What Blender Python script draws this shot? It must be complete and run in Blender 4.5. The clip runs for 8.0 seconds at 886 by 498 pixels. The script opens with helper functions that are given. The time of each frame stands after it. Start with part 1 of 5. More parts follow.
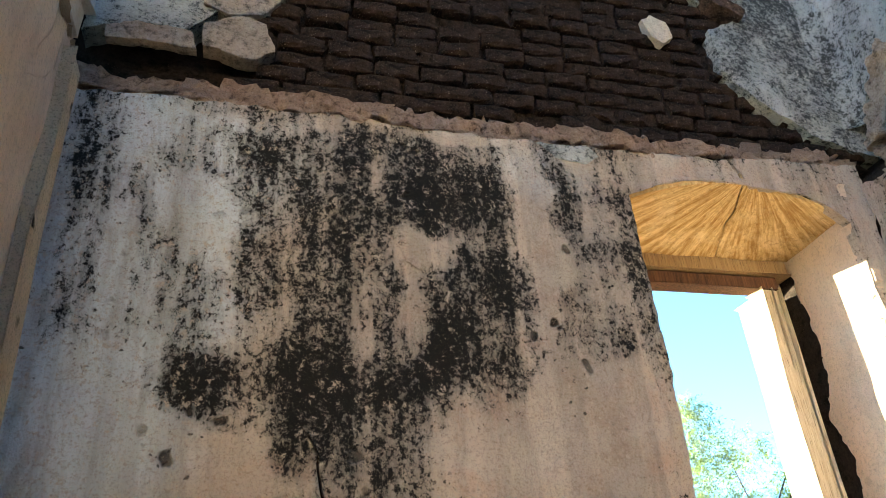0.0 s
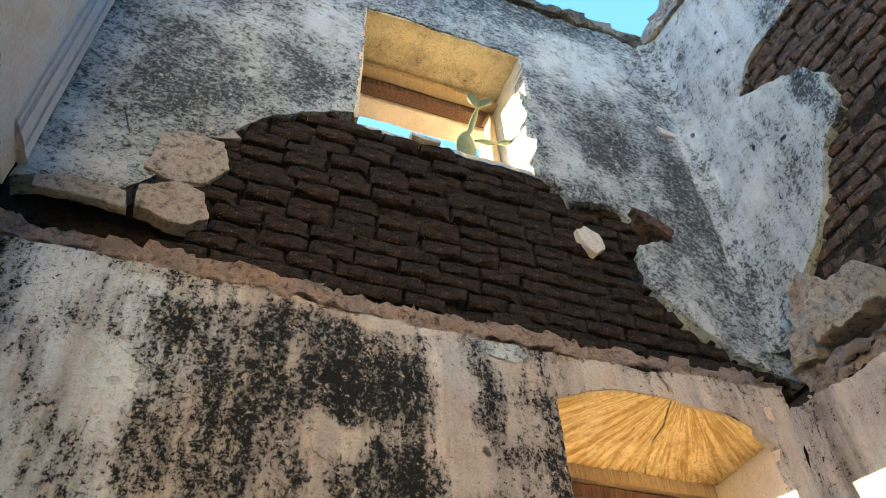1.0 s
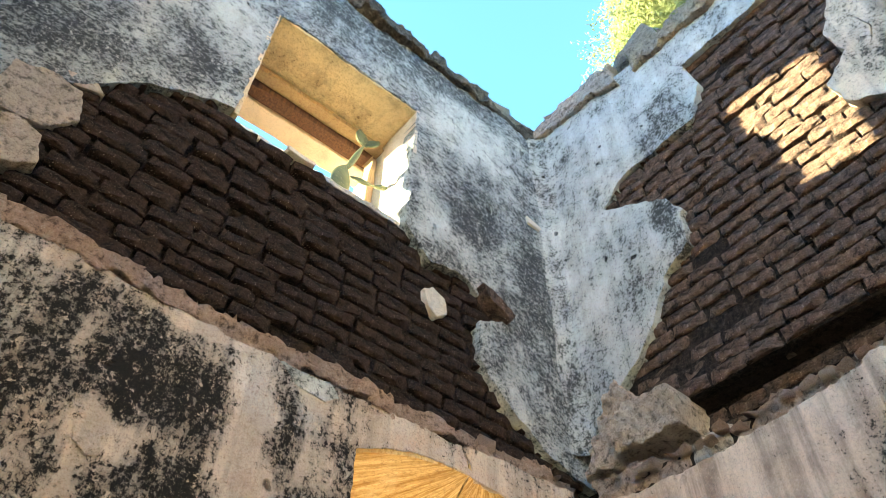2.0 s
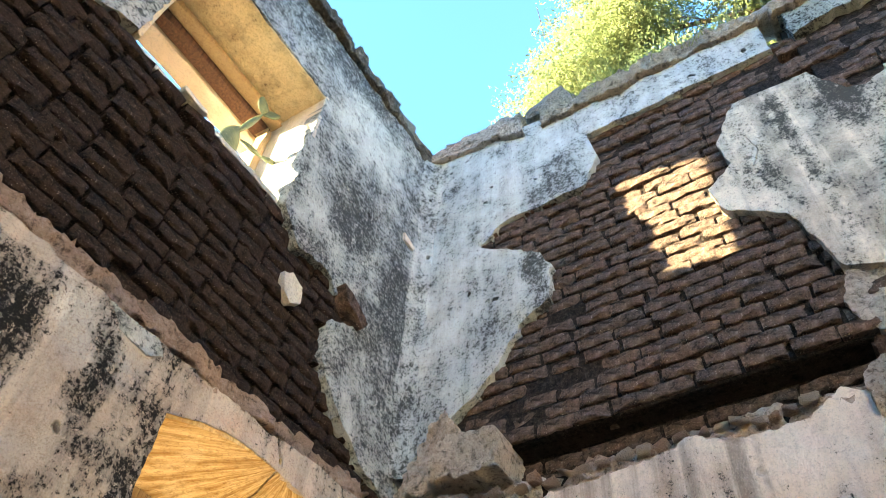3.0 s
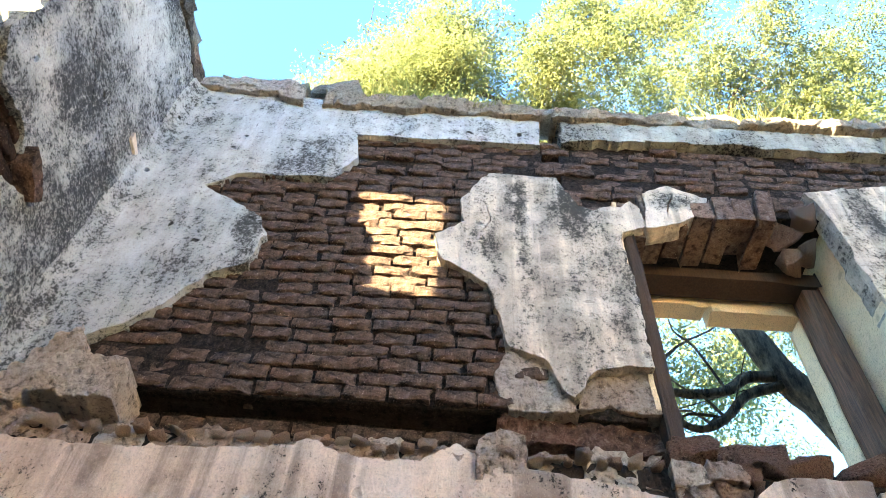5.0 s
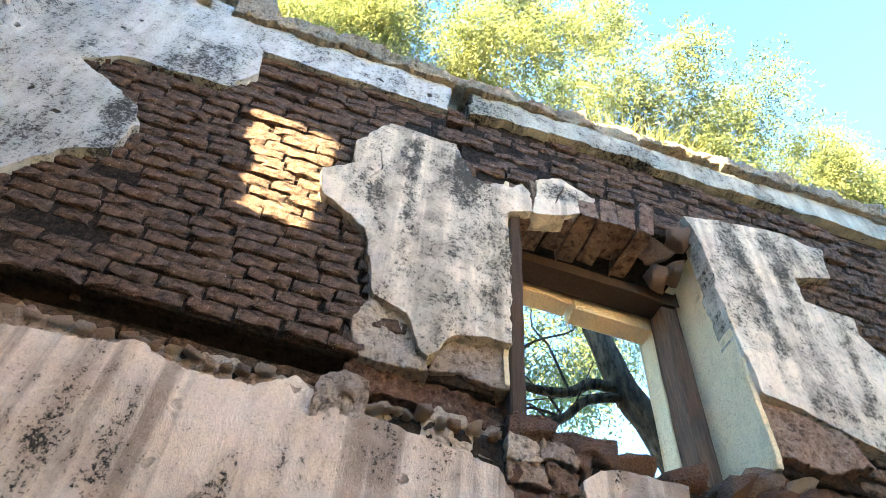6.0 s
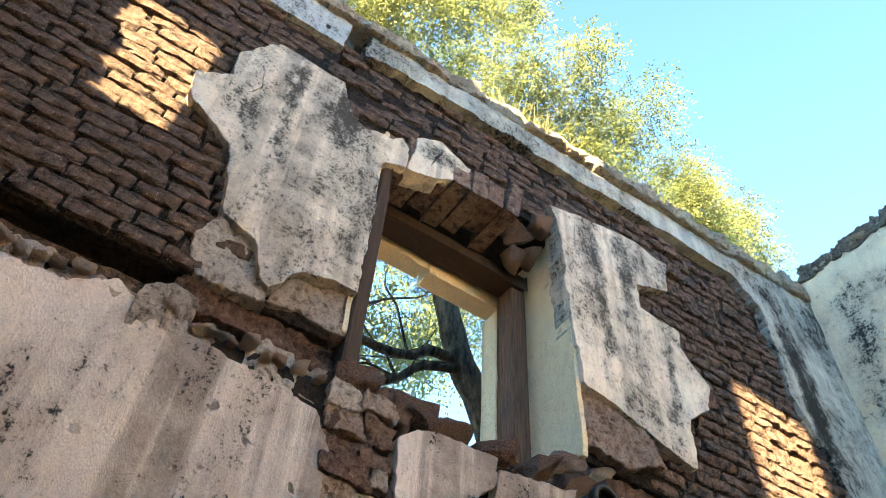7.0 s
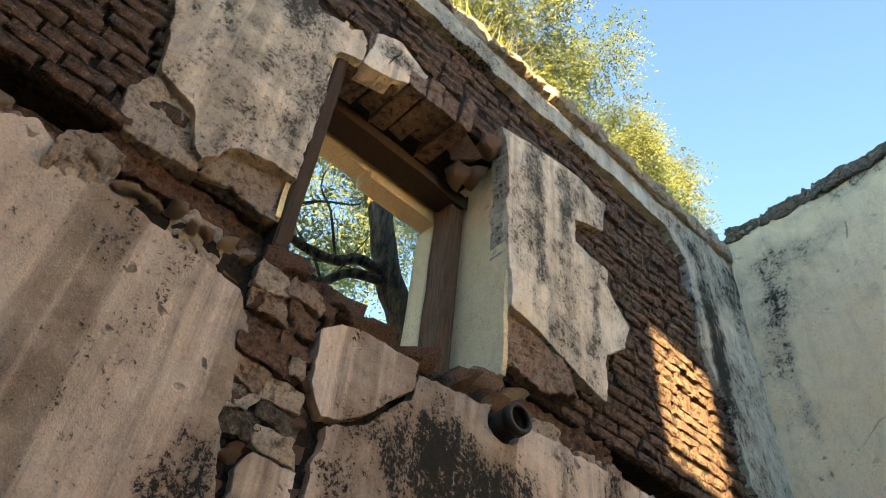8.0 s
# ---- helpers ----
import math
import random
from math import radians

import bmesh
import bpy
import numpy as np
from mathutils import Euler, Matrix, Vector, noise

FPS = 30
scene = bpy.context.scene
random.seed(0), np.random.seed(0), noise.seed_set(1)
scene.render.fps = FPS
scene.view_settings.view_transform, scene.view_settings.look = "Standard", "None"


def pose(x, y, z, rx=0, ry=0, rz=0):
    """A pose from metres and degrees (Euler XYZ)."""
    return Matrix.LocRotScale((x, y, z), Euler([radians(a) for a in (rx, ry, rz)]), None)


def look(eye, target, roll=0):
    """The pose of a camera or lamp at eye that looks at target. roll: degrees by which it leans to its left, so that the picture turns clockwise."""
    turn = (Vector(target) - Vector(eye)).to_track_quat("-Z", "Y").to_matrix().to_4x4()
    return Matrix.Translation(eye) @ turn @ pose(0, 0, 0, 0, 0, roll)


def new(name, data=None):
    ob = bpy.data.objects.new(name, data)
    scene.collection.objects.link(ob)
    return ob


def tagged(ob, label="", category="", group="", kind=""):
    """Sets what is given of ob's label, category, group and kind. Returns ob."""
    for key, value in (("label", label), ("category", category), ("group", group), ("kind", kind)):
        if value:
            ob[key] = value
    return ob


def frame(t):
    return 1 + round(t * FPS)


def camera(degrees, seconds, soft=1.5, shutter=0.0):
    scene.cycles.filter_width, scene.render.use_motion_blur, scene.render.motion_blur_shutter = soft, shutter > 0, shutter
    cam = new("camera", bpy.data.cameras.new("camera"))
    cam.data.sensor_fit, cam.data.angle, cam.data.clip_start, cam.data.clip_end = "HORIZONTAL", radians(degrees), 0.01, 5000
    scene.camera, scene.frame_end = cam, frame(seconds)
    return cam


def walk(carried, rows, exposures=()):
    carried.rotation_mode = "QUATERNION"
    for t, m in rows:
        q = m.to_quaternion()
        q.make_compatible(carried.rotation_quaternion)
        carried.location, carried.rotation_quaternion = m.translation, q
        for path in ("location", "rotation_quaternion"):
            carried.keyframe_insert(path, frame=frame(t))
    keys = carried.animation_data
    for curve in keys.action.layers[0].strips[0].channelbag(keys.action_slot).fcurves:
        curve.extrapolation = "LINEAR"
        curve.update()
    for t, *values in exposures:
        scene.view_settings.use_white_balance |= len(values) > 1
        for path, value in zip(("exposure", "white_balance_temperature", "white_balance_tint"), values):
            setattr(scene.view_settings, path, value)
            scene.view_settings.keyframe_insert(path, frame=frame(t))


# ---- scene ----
from mathutils.geometry import delaunay_2d_cdt

WEST, SOUTH, TOP, FAR_WEST = -2.93, -5.93, 5.82, -8.5
SKY_STRENGTH, SUN_STRENGTH, EXPOSURE = 0.14, 5.0, 3.38

cam = camera(62.2, 8.0, soft=0.8)
PATH = [
    (0, (-2.358, -1.874, 1.596), (-1.863, -0.195, 2.563), -4.4),
    (0.5, (-2.319, -1.836, 1.619), (-1.789, -0.332, 2.826), -5.8),
    (1, (-2.282, -1.807, 1.623), (-1.712, -0.482, 3.008), -3.2),
    (1.5, (-2.234, -1.779, 1.621), (-1.604, -0.594, 3.104), -0.8),
    (1.7, (-2.219, -1.764, 1.624), (-1.503, -0.635, 3.112), 0.0),
    (2.8, (-2.15, -1.701, 1.612), (-1.154, -0.893, 3.147), 5.1),
    (3, (-2.152, -1.676, 1.62), (-1.115, -0.937, 3.162), 5.2),
    (3.5, (-2.136, -1.686, 1.62), (-1.027, -1.113, 3.183), 6.3),
    (4, (-2.118, -1.678, 1.617), (-0.963, -1.294, 3.203), 7.0),
    (4.5, (-2.092, -1.688, 1.619), (-0.917, -1.468, 3.222), 7.1),
    (5, (-2.052, -1.706, 1.626), (-0.832, -1.651, 3.209), 5.7),
    (5.2, (-2.032, -1.683, 1.613), (-0.806, -1.713, 3.193), 4.9),
    (6.3, (-1.836, -1.757, 1.644), (-0.647, -2.133, 3.208), 6.7),
    (6.5, (-1.833, -1.766, 1.648), (-0.66, -2.226, 3.202), 6.4),
    (7, (-1.815, -1.797, 1.655), (-0.692, -2.427, 3.185), 5.2),
    (7.5, (-1.771, -1.822, 1.67), (-0.646, -2.628, 3.114), 6.5),
    (8, (-1.696, -1.836, 1.656), (-0.579, -2.71, 3.066), 6.8),
]
EXPOSURES = [(t, EXPOSURE + e, k, w) for t, e, k, w in ((0.0, 0.62, 7700, -1), (1.5, 1.05, 8300, -3), (3.5, 1.22, 8500, 2), (4.5, 1.31, 8900, 7), (6.5, 1.33, 9400, 6), (7.0, 0.93, 10000, 7), (7.5, 0.50, 12400, 9), (8.0, 0.33, 14000, 10))]
walk(cam, [(t, look(eye, target, roll)) for t, eye, target, roll in PATH], EXPOSURES)

# ---------- world, sun ----------
SUN_RUN, SUN_DROP = 1.16, 0.158          # light goes (1, -RUN, -DROP)
sun_way = Vector((1.0, -SUN_RUN, -SUN_DROP)).normalized()
world = bpy.data.worlds.new("sky")
scene.world = world
world.use_nodes = True
wn = world.node_tree.nodes
wl = world.node_tree.links
sky = wn.new("ShaderNodeTexSky")
sky.sky_type = "NISHITA"
sky.sun_disc = False
sky.sun_elevation = math.asin(-sun_way.z)
sky.sun_rotation = math.atan2(-sun_way.x, -sun_way.y)
sky.air_density, sky.dust_density, sky.ozone_density = 0.82, 0.18, 3.7
sky.altitude = 2000
cloud_co = wn.new("ShaderNodeTexCoord")
cloud_map = wn.new("ShaderNodeMapping")
cloud_map.inputs["Scale"].default_value = (2.2, 1.3, 3.0)
cloud_noise = wn.new("ShaderNodeTexNoise")
cloud_noise.inputs["Scale"].default_value = 2.3
cloud_noise.inputs["Detail"].default_value = 7
cloud_ramp = wn.new("ShaderNodeMapRange")
cloud_ramp.inputs["From Min"].default_value, cloud_ramp.inputs["From Max"].default_value = 0.63, 1.6
cloud_mix = wn.new("ShaderNodeMix")
cloud_mix.data_type = "RGBA"
cloud_mix.inputs["B"].default_value = (4.2, 4.5, 4.8, 1)
wl.new(cloud_co.outputs["Generated"], cloud_map.inputs["Vector"])
wl.new(cloud_map.outputs["Vector"], cloud_noise.inputs["Vector"])
wl.new(cloud_noise.outputs["Fac"], cloud_ramp.inputs["Value"])
wl.new(cloud_ramp.outputs["Result"], cloud_mix.inputs["Factor"])
wl.new(sky.outputs["Color"], cloud_mix.inputs["A"])
background = wn["Background"]
wl.new(cloud_mix.outputs["Result"], background.inputs["Color"])
background.inputs["Strength"].default_value = SKY_STRENGTH
sun_data = bpy.data.lights.new("sun", "SUN")
sun_data.energy, sun_data.angle, sun_data.color = SUN_STRENGTH, radians(0.5), (1.0, 0.88, 0.70)
sun = new("sun", sun_data)
sun.matrix_world = look((-20, 24, 8), Vector((-20, 24, 8)) + sun_way)


# ---------- materials ----------
class Graph:
    """Short hand for a node material."""

    def __init__(self, name):
        self.mat = bpy.data.materials.new(name)
        self.mat.use_nodes = True
        self.n = self.mat.node_tree.nodes
        self.l = self.mat.node_tree.links
        self.bsdf = self.n["Principled BSDF"]
        self.bsdf.inputs["Specular IOR Level"].default_value = 0.25
        self.pos = self.n.new("ShaderNodeTexCoord").outputs["Object"]

    def put(self, socket, value):
        if isinstance(value, bpy.types.NodeSocket):
            self.l.new(value, socket)
        else:
            socket.default_value = value

    def scaled(self, sx, sy, sz, vec=None):
        m = self.n.new("ShaderNodeMapping")
        m.inputs["Scale"].default_value = (sx, sy, sz)
        self.l.new(vec or self.pos, m.inputs["Vector"])
        return m.outputs["Vector"]

    def noise(self, scale, detail=4.0, rough=0.55, vec=None, color=False):
        t = self.n.new("ShaderNodeTexNoise")
        t.inputs["Scale"].default_value, t.inputs["Detail"].default_value = scale, detail
        t.inputs["Roughness"].default_value = rough
        self.l.new(vec or self.pos, t.inputs["Vector"])
        return t.outputs["Color" if color else "Fac"]

    def cells(self, scale, vec=None, feature="F1", out="Distance"):
        t = self.n.new("ShaderNodeTexVoronoi")
        t.feature = feature
        t.inputs["Scale"].default_value = scale
        self.l.new(vec or self.pos, t.inputs["Vector"])
        return t.outputs[out]

    def range(self, value, lo, hi, a=0.0, b=1.0):
        m = self.n.new("ShaderNodeMapRange")
        self.put(m.inputs["Value"], value)
        m.inputs["From Min"].default_value, m.inputs["From Max"].default_value = lo, hi
        m.inputs["To Min"].default_value, m.inputs["To Max"].default_value = a, b
        return m.outputs["Result"]

    def math(self, op, a, b=0.0):
        m = self.n.new("ShaderNodeMath")
        m.operation = op
        self.put(m.inputs[0], a)
        self.put(m.inputs[1], b)
        return m.outputs[0]

    def add(self, *values):
        out = values[0]
        for v in values[1:]:
            out = self.math("ADD", out, v)
        return out

    def mul(self, a, b):
        return self.math("MULTIPLY", a, b)

    def mix(self, fac, a, b):
        m = self.n.new("ShaderNodeMix")
        m.data_type = "RGBA"
        self.put(m.inputs["Factor"], fac)
        self.put(m.inputs["A"], a if isinstance(a, bpy.types.NodeSocket) else (*a, 1))
        self.put(m.inputs["B"], b if isinstance(b, bpy.types.NodeSocket) else (*b, 1))
        return m.outputs["Result"]

    def warped(self, amount, scale):
        """The place, pushed about by noise."""
        c = self.noise(scale, 3, color=True)
        s = self.n.new("ShaderNodeVectorMath")
        s.operation = "SUBTRACT"
        self.l.new(c, s.inputs[0])
        s.inputs[1].default_value = (0.5, 0.5, 0.5)
        k = self.n.new("ShaderNodeVectorMath")
        k.operation = "SCALE"
        self.l.new(s.outputs[0], k.inputs[0])
        k.inputs["Scale"].default_value = amount
        p = self.n.new("ShaderNodeVectorMath")
        self.l.new(k.outputs[0], p.inputs[0])
        self.l.new(self.pos, p.inputs[1])
        return p.outputs[0]

    def blot(self, vec, axis, u, z, ru, rz, weight=1.0):
        """A soft stain, or a patch of painted light, round (u, z) on a wall that runs along the axis."""
        d = self.n.new("ShaderNodeVectorMath")
        d.operation = "SUBTRACT"
        self.l.new(vec, d.inputs[0])
        d.inputs[1].default_value = (u, 0, z) if axis == "x" else (0, u, z)
        m = self.n.new("ShaderNodeVectorMath")
        m.operation = "MULTIPLY"
        self.l.new(d.outputs[0], m.inputs[0])
        m.inputs[1].default_value = (1 / ru, 0, 1 / rz) if axis == "x" else (0, 1 / ru, 1 / rz)
        ln = self.n.new("ShaderNodeVectorMath")
        ln.operation = "LENGTH"
        self.l.new(m.outputs[0], ln.inputs[0])
        return self.range(ln.outputs["Value"], 1.0, 0.35, 0.0, weight)

    def random(self):
        return self.n.new("ShaderNodeObjectInfo").outputs["Random"]

    def island(self):
        return self.n.new("ShaderNodeNewGeometry").outputs["Random Per Island"]

    def done(self, color, rough=0.9, height=None, strength=0.5, distance=0.02):
        self.put(self.bsdf.inputs["Base Color"], color if isinstance(color, bpy.types.NodeSocket) else (*color, 1))
        self.put(self.bsdf.inputs["Roughness"], rough)
        if isinstance(rough, float) and rough > 0.84:
            self.bsdf.inputs["Specular IOR Level"].default_value = 0.15
        if height is not None:
            b = self.n.new("ShaderNodeBump")
            b.inputs["Strength"].default_value, b.inputs["Distance"].default_value = strength, distance
            self.l.new(height, b.inputs["Height"])
            self.l.new(b.outputs["Normal"], self.bsdf.inputs["Normal"])
        return self.mat


def plaster_material(name, axis, pale, middle, under, blots, grime=0.45, streak=0.5, pits=0.5, mould=(0.018, 0.018, 0.017), speckle=1.0, film=(0.12, 0.115, 0.105), runs=0.45, weave=(1.0, 0.75), salt=0.5, edge=(0.44, 0.64), wash=(), washed=(0.5, 0.55, 0.58), chips=0.0, stripes=0.0, mottle=0.7, drip=0.0):
    """Old lime plaster: limewash over a darker coat, rain streaks, black mould in stains, flaking specks, pits."""
    g = Graph(name)
    w = g.warped(0.30, 2.6)
    fall = g.noise(1.25, 6, 0.62, g.scaled(6, 6, 0.5, g.warped(0.06, 6)))
    thin = g.noise(1.9, 7, 0.68, g.scaled(8, 8, 0.7, g.warped(0.10, 5)))
    big = g.noise(1.6, 5, 0.6)
    mid = g.noise(7, 6, 0.65)
    grain = g.noise(70, 6, 0.8)
    flake = g.noise(26, 10, 0.8, g.scaled(weave[0], weave[0], weave[1]))
    body = g.mix(g.range(big, 0.38, 0.62), pale, middle)
    body = g.mix(g.range(mid, 0.5, 0.68, 0, 0.8), body, under)
    if wash:
        wet = g.mul(g.math("SUBTRACT", mid, 0.5), 1.2)
        for u, z, ru, rz, weight in wash:
            wet = g.add(wet, g.blot(w, axis, u, z, ru, rz, weight))
        body = g.mix(g.range(wet, 0.2, 0.8), body, washed)
    body = g.mix(g.range(thin, 0.50, 0.66, 0, runs), body, [c * 0.55 for c in middle])
    body = g.mix(g.range(grain, 0.53, 0.61, 0, 0.45), body, [c * 0.6 for c in under])
    m = g.add(grime - 0.5 - 1.0 * streak - 0.75, g.mul(big, 1.5), g.mul(fall, 2.0 * streak), 0.25)
    m = g.add(m, g.mul(g.math("SUBTRACT", mid, 0.5), mottle), 0.25)
    if drip:
        m = g.add(m, g.mul(g.math("SUBTRACT", g.noise(1.0, 6, 0.65, g.scaled(17, 17, 1.1, g.warped(0.05, 9))), 0.5), drip))
    for u, z, ru, rz, weight in blots:
        m = g.add(m, g.blot(w, axis, u, z, ru, rz, weight))
    smooth_m = g.add(m, g.mul(g.math("SUBTRACT", flake, 0.5), 0.7 * speckle))
    m = g.add(m, g.mul(g.math("SUBTRACT", flake, 0.5), 2.3 * speckle), g.mul(g.math("SUBTRACT", grain, 0.5), 2.4 * speckle))
    veil = g.range(m, edge[0], edge[1])
    soft = g.range(smooth_m, 0.0, 0.62, 0, 0.82)
    color = g.mix(soft, body, film)
    if stripes:
        band = g.add(g.mul(g.noise(1.0, 3, 0.5, g.scaled(7, 7, 0.22)), 0.65), g.mul(g.noise(1.0, 5, 0.65, g.scaled(24, 24, 0.6)), 0.35))
        color = g.mix(g.mul(g.range(band, 0.47, 0.57), g.range(mid, 0.3, 0.6, 0.5 * stripes, stripes)), color, [c * 0.9 for c in film])
    color = g.mix(g.mul(veil, 0.97), color, mould)
    if chips:
        color = g.mix(g.mul(g.range(g.noise(34, 9, 0.82, g.scaled(1, 1, 0.8, g.warped(0.02, 30))), 0.56, 0.60), g.range(mid, 0.35, 0.55, 0.35 * chips, chips)), color, [c * 0.78 for c in pale])
    bare = g.range(veil, 0.2, 0.9, 1.0, 0.12)
    spots = g.cells(9, g.warped(0.09, 11))
    pit = g.mul(g.range(spots, 0.18, 0.12), g.range(g.noise(2.5, 2), 0.47, 0.6, 0, pits))
    color = g.mix(pit, color, (0.02, 0.018, 0.016))
    knock = g.mul(g.range(g.cells(31, g.warped(0.05, 23)), 0.16, 0.10), g.range(g.noise(4.5, 3), 0.50, 0.60, 0, 0.85 * pits))
    color = g.mix(knock, color, (0.03, 0.027, 0.024))
    dust = g.noise(150, 4, 0.8)
    color = g.mix(g.mul(g.range(dust, 0.54, 0.60, 0, salt), bare), color, [c * 0.35 for c in under])
    color = g.mix(g.mul(g.range(dust, 0.46, 0.34, 0, 0.22), bare), color, [min(0.85, c * 1.15) for c in pale])
    height = g.add(g.mul(mid, 0.6), g.mul(flake, 0.6), g.mul(grain, 0.6), g.mul(dust, 0.25), g.mul(pit, -1.2), g.mul(knock, -0.5), g.mul(veil, -0.15))
    return g.done(color, 0.92, height, 1.0, 0.03)


def rock_material(name, a, b, c, dust, scale=1.0):
    g = Graph(name)
    r = g.random()
    big = g.noise(7 * scale, 5, 0.65)
    lump = g.noise(26 * scale, 8, 0.72)
    grain = g.noise(85 * scale, 7, 0.82)
    specks = g.cells(120 * scale)
    color = g.mix(g.range(big, 0.40, 0.60), a, b)
    color = g.mix(g.range(r, 0.1, 0.9, 0, 0.9), color, c)
    color = g.mix(g.range(g.add(g.mul(lump, 0.55), g.mul(grain, 0.6)), 0.59, 0.74, 0, 0.8), color, dust)
    # shade in the hollows between lumps, painted because bump alone shows little
    color = g.mix(g.range(lump, 0.49, 0.36, 0, 0.85), color, [0.16 * x for x in a])
    color = g.mix(g.range(grain, 0.47, 0.34, 0, 0.75), color, [0.2 * x for x in a])
    color = g.mix(g.mul(g.range(specks, 0.16, 0.10), g.range(g.noise(17 * scale, 3), 0.5, 0.6)), color, [min(0.8, 2.2 * x) for x in dust])
    height = g.add(g.mul(big, 0.5), g.mul(lump, 1.2), g.mul(grain, 0.8))
    return g.done(color, 0.95, height, 1.0, 0.05)


def brick_material(name, a, b, c, dust):
    """Soft old clay brick: each one of its own tone, sandy grain, pale mortar crumbs, small holes with their shade
    painted dark.
    """
    g = Graph(name)
    r = g.random()
    isle = g.island()
    big = g.noise(3.2, 4, 0.6)
    lump = g.noise(27, 7, 0.7)
    grain = g.noise(140, 6, 0.8)
    color = g.mix(r, a, b)
    color = g.mix(g.range(isle, 0.0, 1.0, 0, 0.6), color, c)
    color = g.mix(g.range(big, 0.42, 0.62, 0, 0.7), color, [x * k for x, k in zip(a, (1.35, 1.1, 0.95))])
    color = g.mix(g.range(lump, 0.55, 0.62, 0, 0.5), color, [x * 1.7 for x in b])
    # hollows darkened in the colour, as shade that the bump hardly gives
    color = g.mix(g.range(lump, 0.51, 0.43, 0, 0.8), color, [x * 0.25 for x in a])
    color = g.mix(g.range(grain, 0.57, 0.63, 0, 0.5), color, dust)
    color = g.mix(g.range(grain, 0.44, 0.38, 0, 0.7), color, [x * 0.3 for x in a])
    crumbs = g.mul(g.range(g.cells(75, g.warped(0.02, 60)), 0.20, 0.12), g.range(g.noise(11, 3), 0.54, 0.62))
    color = g.mix(crumbs, color, [min(0.8, x * 1.6) for x in dust])
    return g.done(color, 0.95, g.add(g.mul(lump, 0.8), g.mul(grain, 0.6), g.mul(crumbs, 0.4)), 1.0, 0.04)


# blots: u, z, half width, half height, weight
# left-end negative blots and wash: pale limewash plus bounce light painted in
north_low = plaster_material("plaster_north_low", "x", (0.74, 0.64, 0.55), (0.60, 0.50, 0.42), (0.66, 0.46, 0.35), [
    (-2.30, 3.02, 0.12, 0.17, 0.37), (-1.76, 3.04, 0.26, 0.16, 0.22), (-1.75, 2.86, 0.24, 0.15, 0.56), (-1.90, 2.78, 0.22, 0.10, 0.34), (-1.65, 2.57, 0.22, 0.15, 0.53), (-1.80, 2.38, 0.18, 0.14, 0.59),
    (-2.07, 2.28, 0.55, 0.09, 0.46), (-2.49, 2.21, 0.23, 0.13, 0.46), (-2.18, 2.20, 0.2, 0.1, 0.34), (-2.38, 2.56, 0.13, 0.12, 0.34), (-1.98, 2.04, 0.12, 0.16, 0.43), (-1.36, 2.88, 0.10, 0.16, 0.34),
    (-1.25, 2.69, 0.15, 0.09, 0.31), (-2.79, 2.50, 0.12, 0.22, 0.12), (-2.83, 2.78, 0.09, 0.22, 0.12), (-1.27, 2.38, 0.12, 0.15, 0.22), (-2.13, 2.65, 0.55, 0.45, 0.19), (-2.55, 2.45, 0.1, 0.2, 0.08),
    (-2.51, 2.73, 0.15, 0.15, -0.83), (-1.89, 2.66, 0.12, 0.13, -0.71), (-1.91, 2.44, 0.09, 0.13, -0.64), (-1.50, 2.88, 0.09, 0.2, -0.60), (-1.44, 2.64, 0.14, 0.15, -0.52), (-2.66, 2.95, 0.09, 0.26, -0.41),
    (-2.69, 2.57, 0.07, 0.18, -0.41), (-2.68, 2.05, 0.28, 0.12, -0.52), (-2.40, 2.00, 0.25, 0.12, -0.71), (-1.67, 2.02, 0.42, 0.22, -0.56), (-1.36, 2.08, 0.3, 0.30, -0.83), (-0.80, 3.05, 0.6, 0.13, -0.52), (-2.85, 2.15, 0.35, 0.35, -0.45), (-2.75, 2.4, 0.35, 1.0, -0.22), (-1.72, 3.085, 0.22, 0.045, -0.7), (-2.6, 2.0, 0.5, 0.2, -0.35), (-2.2, 3.1, 0.5, 0.05, -0.3), (-0.1, 2.9, 0.3, 0.5, -0.45)],
    0.28, 0.85, 1.0, (0.008, 0.008, 0.008), 1.45, (0.125, 0.130, 0.128), 0.45, (1.6, 1.1), salt=0.35, edge=(0.34, 0.66), chips=1.0, stripes=0.35, mottle=0.8, drip=1.7, wash=[(-2.80, 2.6, 0.55, 1.1, 1.2), (-2.35, 2.95, 0.35, 0.3, 0.6), (-1.45, 3.0, 0.3, 0.2, 0.5)], washed=(0.77, 0.83, 0.87))
north_high = plaster_material("plaster_north_high", "x", (0.68, 0.72, 0.70), (0.48, 0.53, 0.54), (0.58, 0.60, 0.56), [
    (-2.6, 4.1, 0.35, 0.45, 0.35), (-2.45, 4.9, 0.3, 0.35, 0.2), (-2.05, 4.35, 0.16, 0.25, 0.3), (-0.55, 4.45, 0.22, 0.35, 0.4), (-0.18, 4.2, 0.18, 0.7, 0.4), (-1.2, 5.65, 1.6, 0.18, 0.35), (-0.55, 5.2, 0.4, 0.35, -0.2),
    (-2.0, 4.8, 0.16, 0.4, -0.3), (-0.85, 4.35, 0.12, 0.3, -0.35), (-0.35, 3.6, 0.1, 0.3, -0.3)], 0.37, 0.3, 0.8, (0.05, 0.056, 0.060), 1.5, (0.18, 0.205, 0.21), 0.35, (1.2, 1.6), salt=0.4, edge=(0.34, 0.78), chips=0.9, mottle=1.5, drip=0.25)
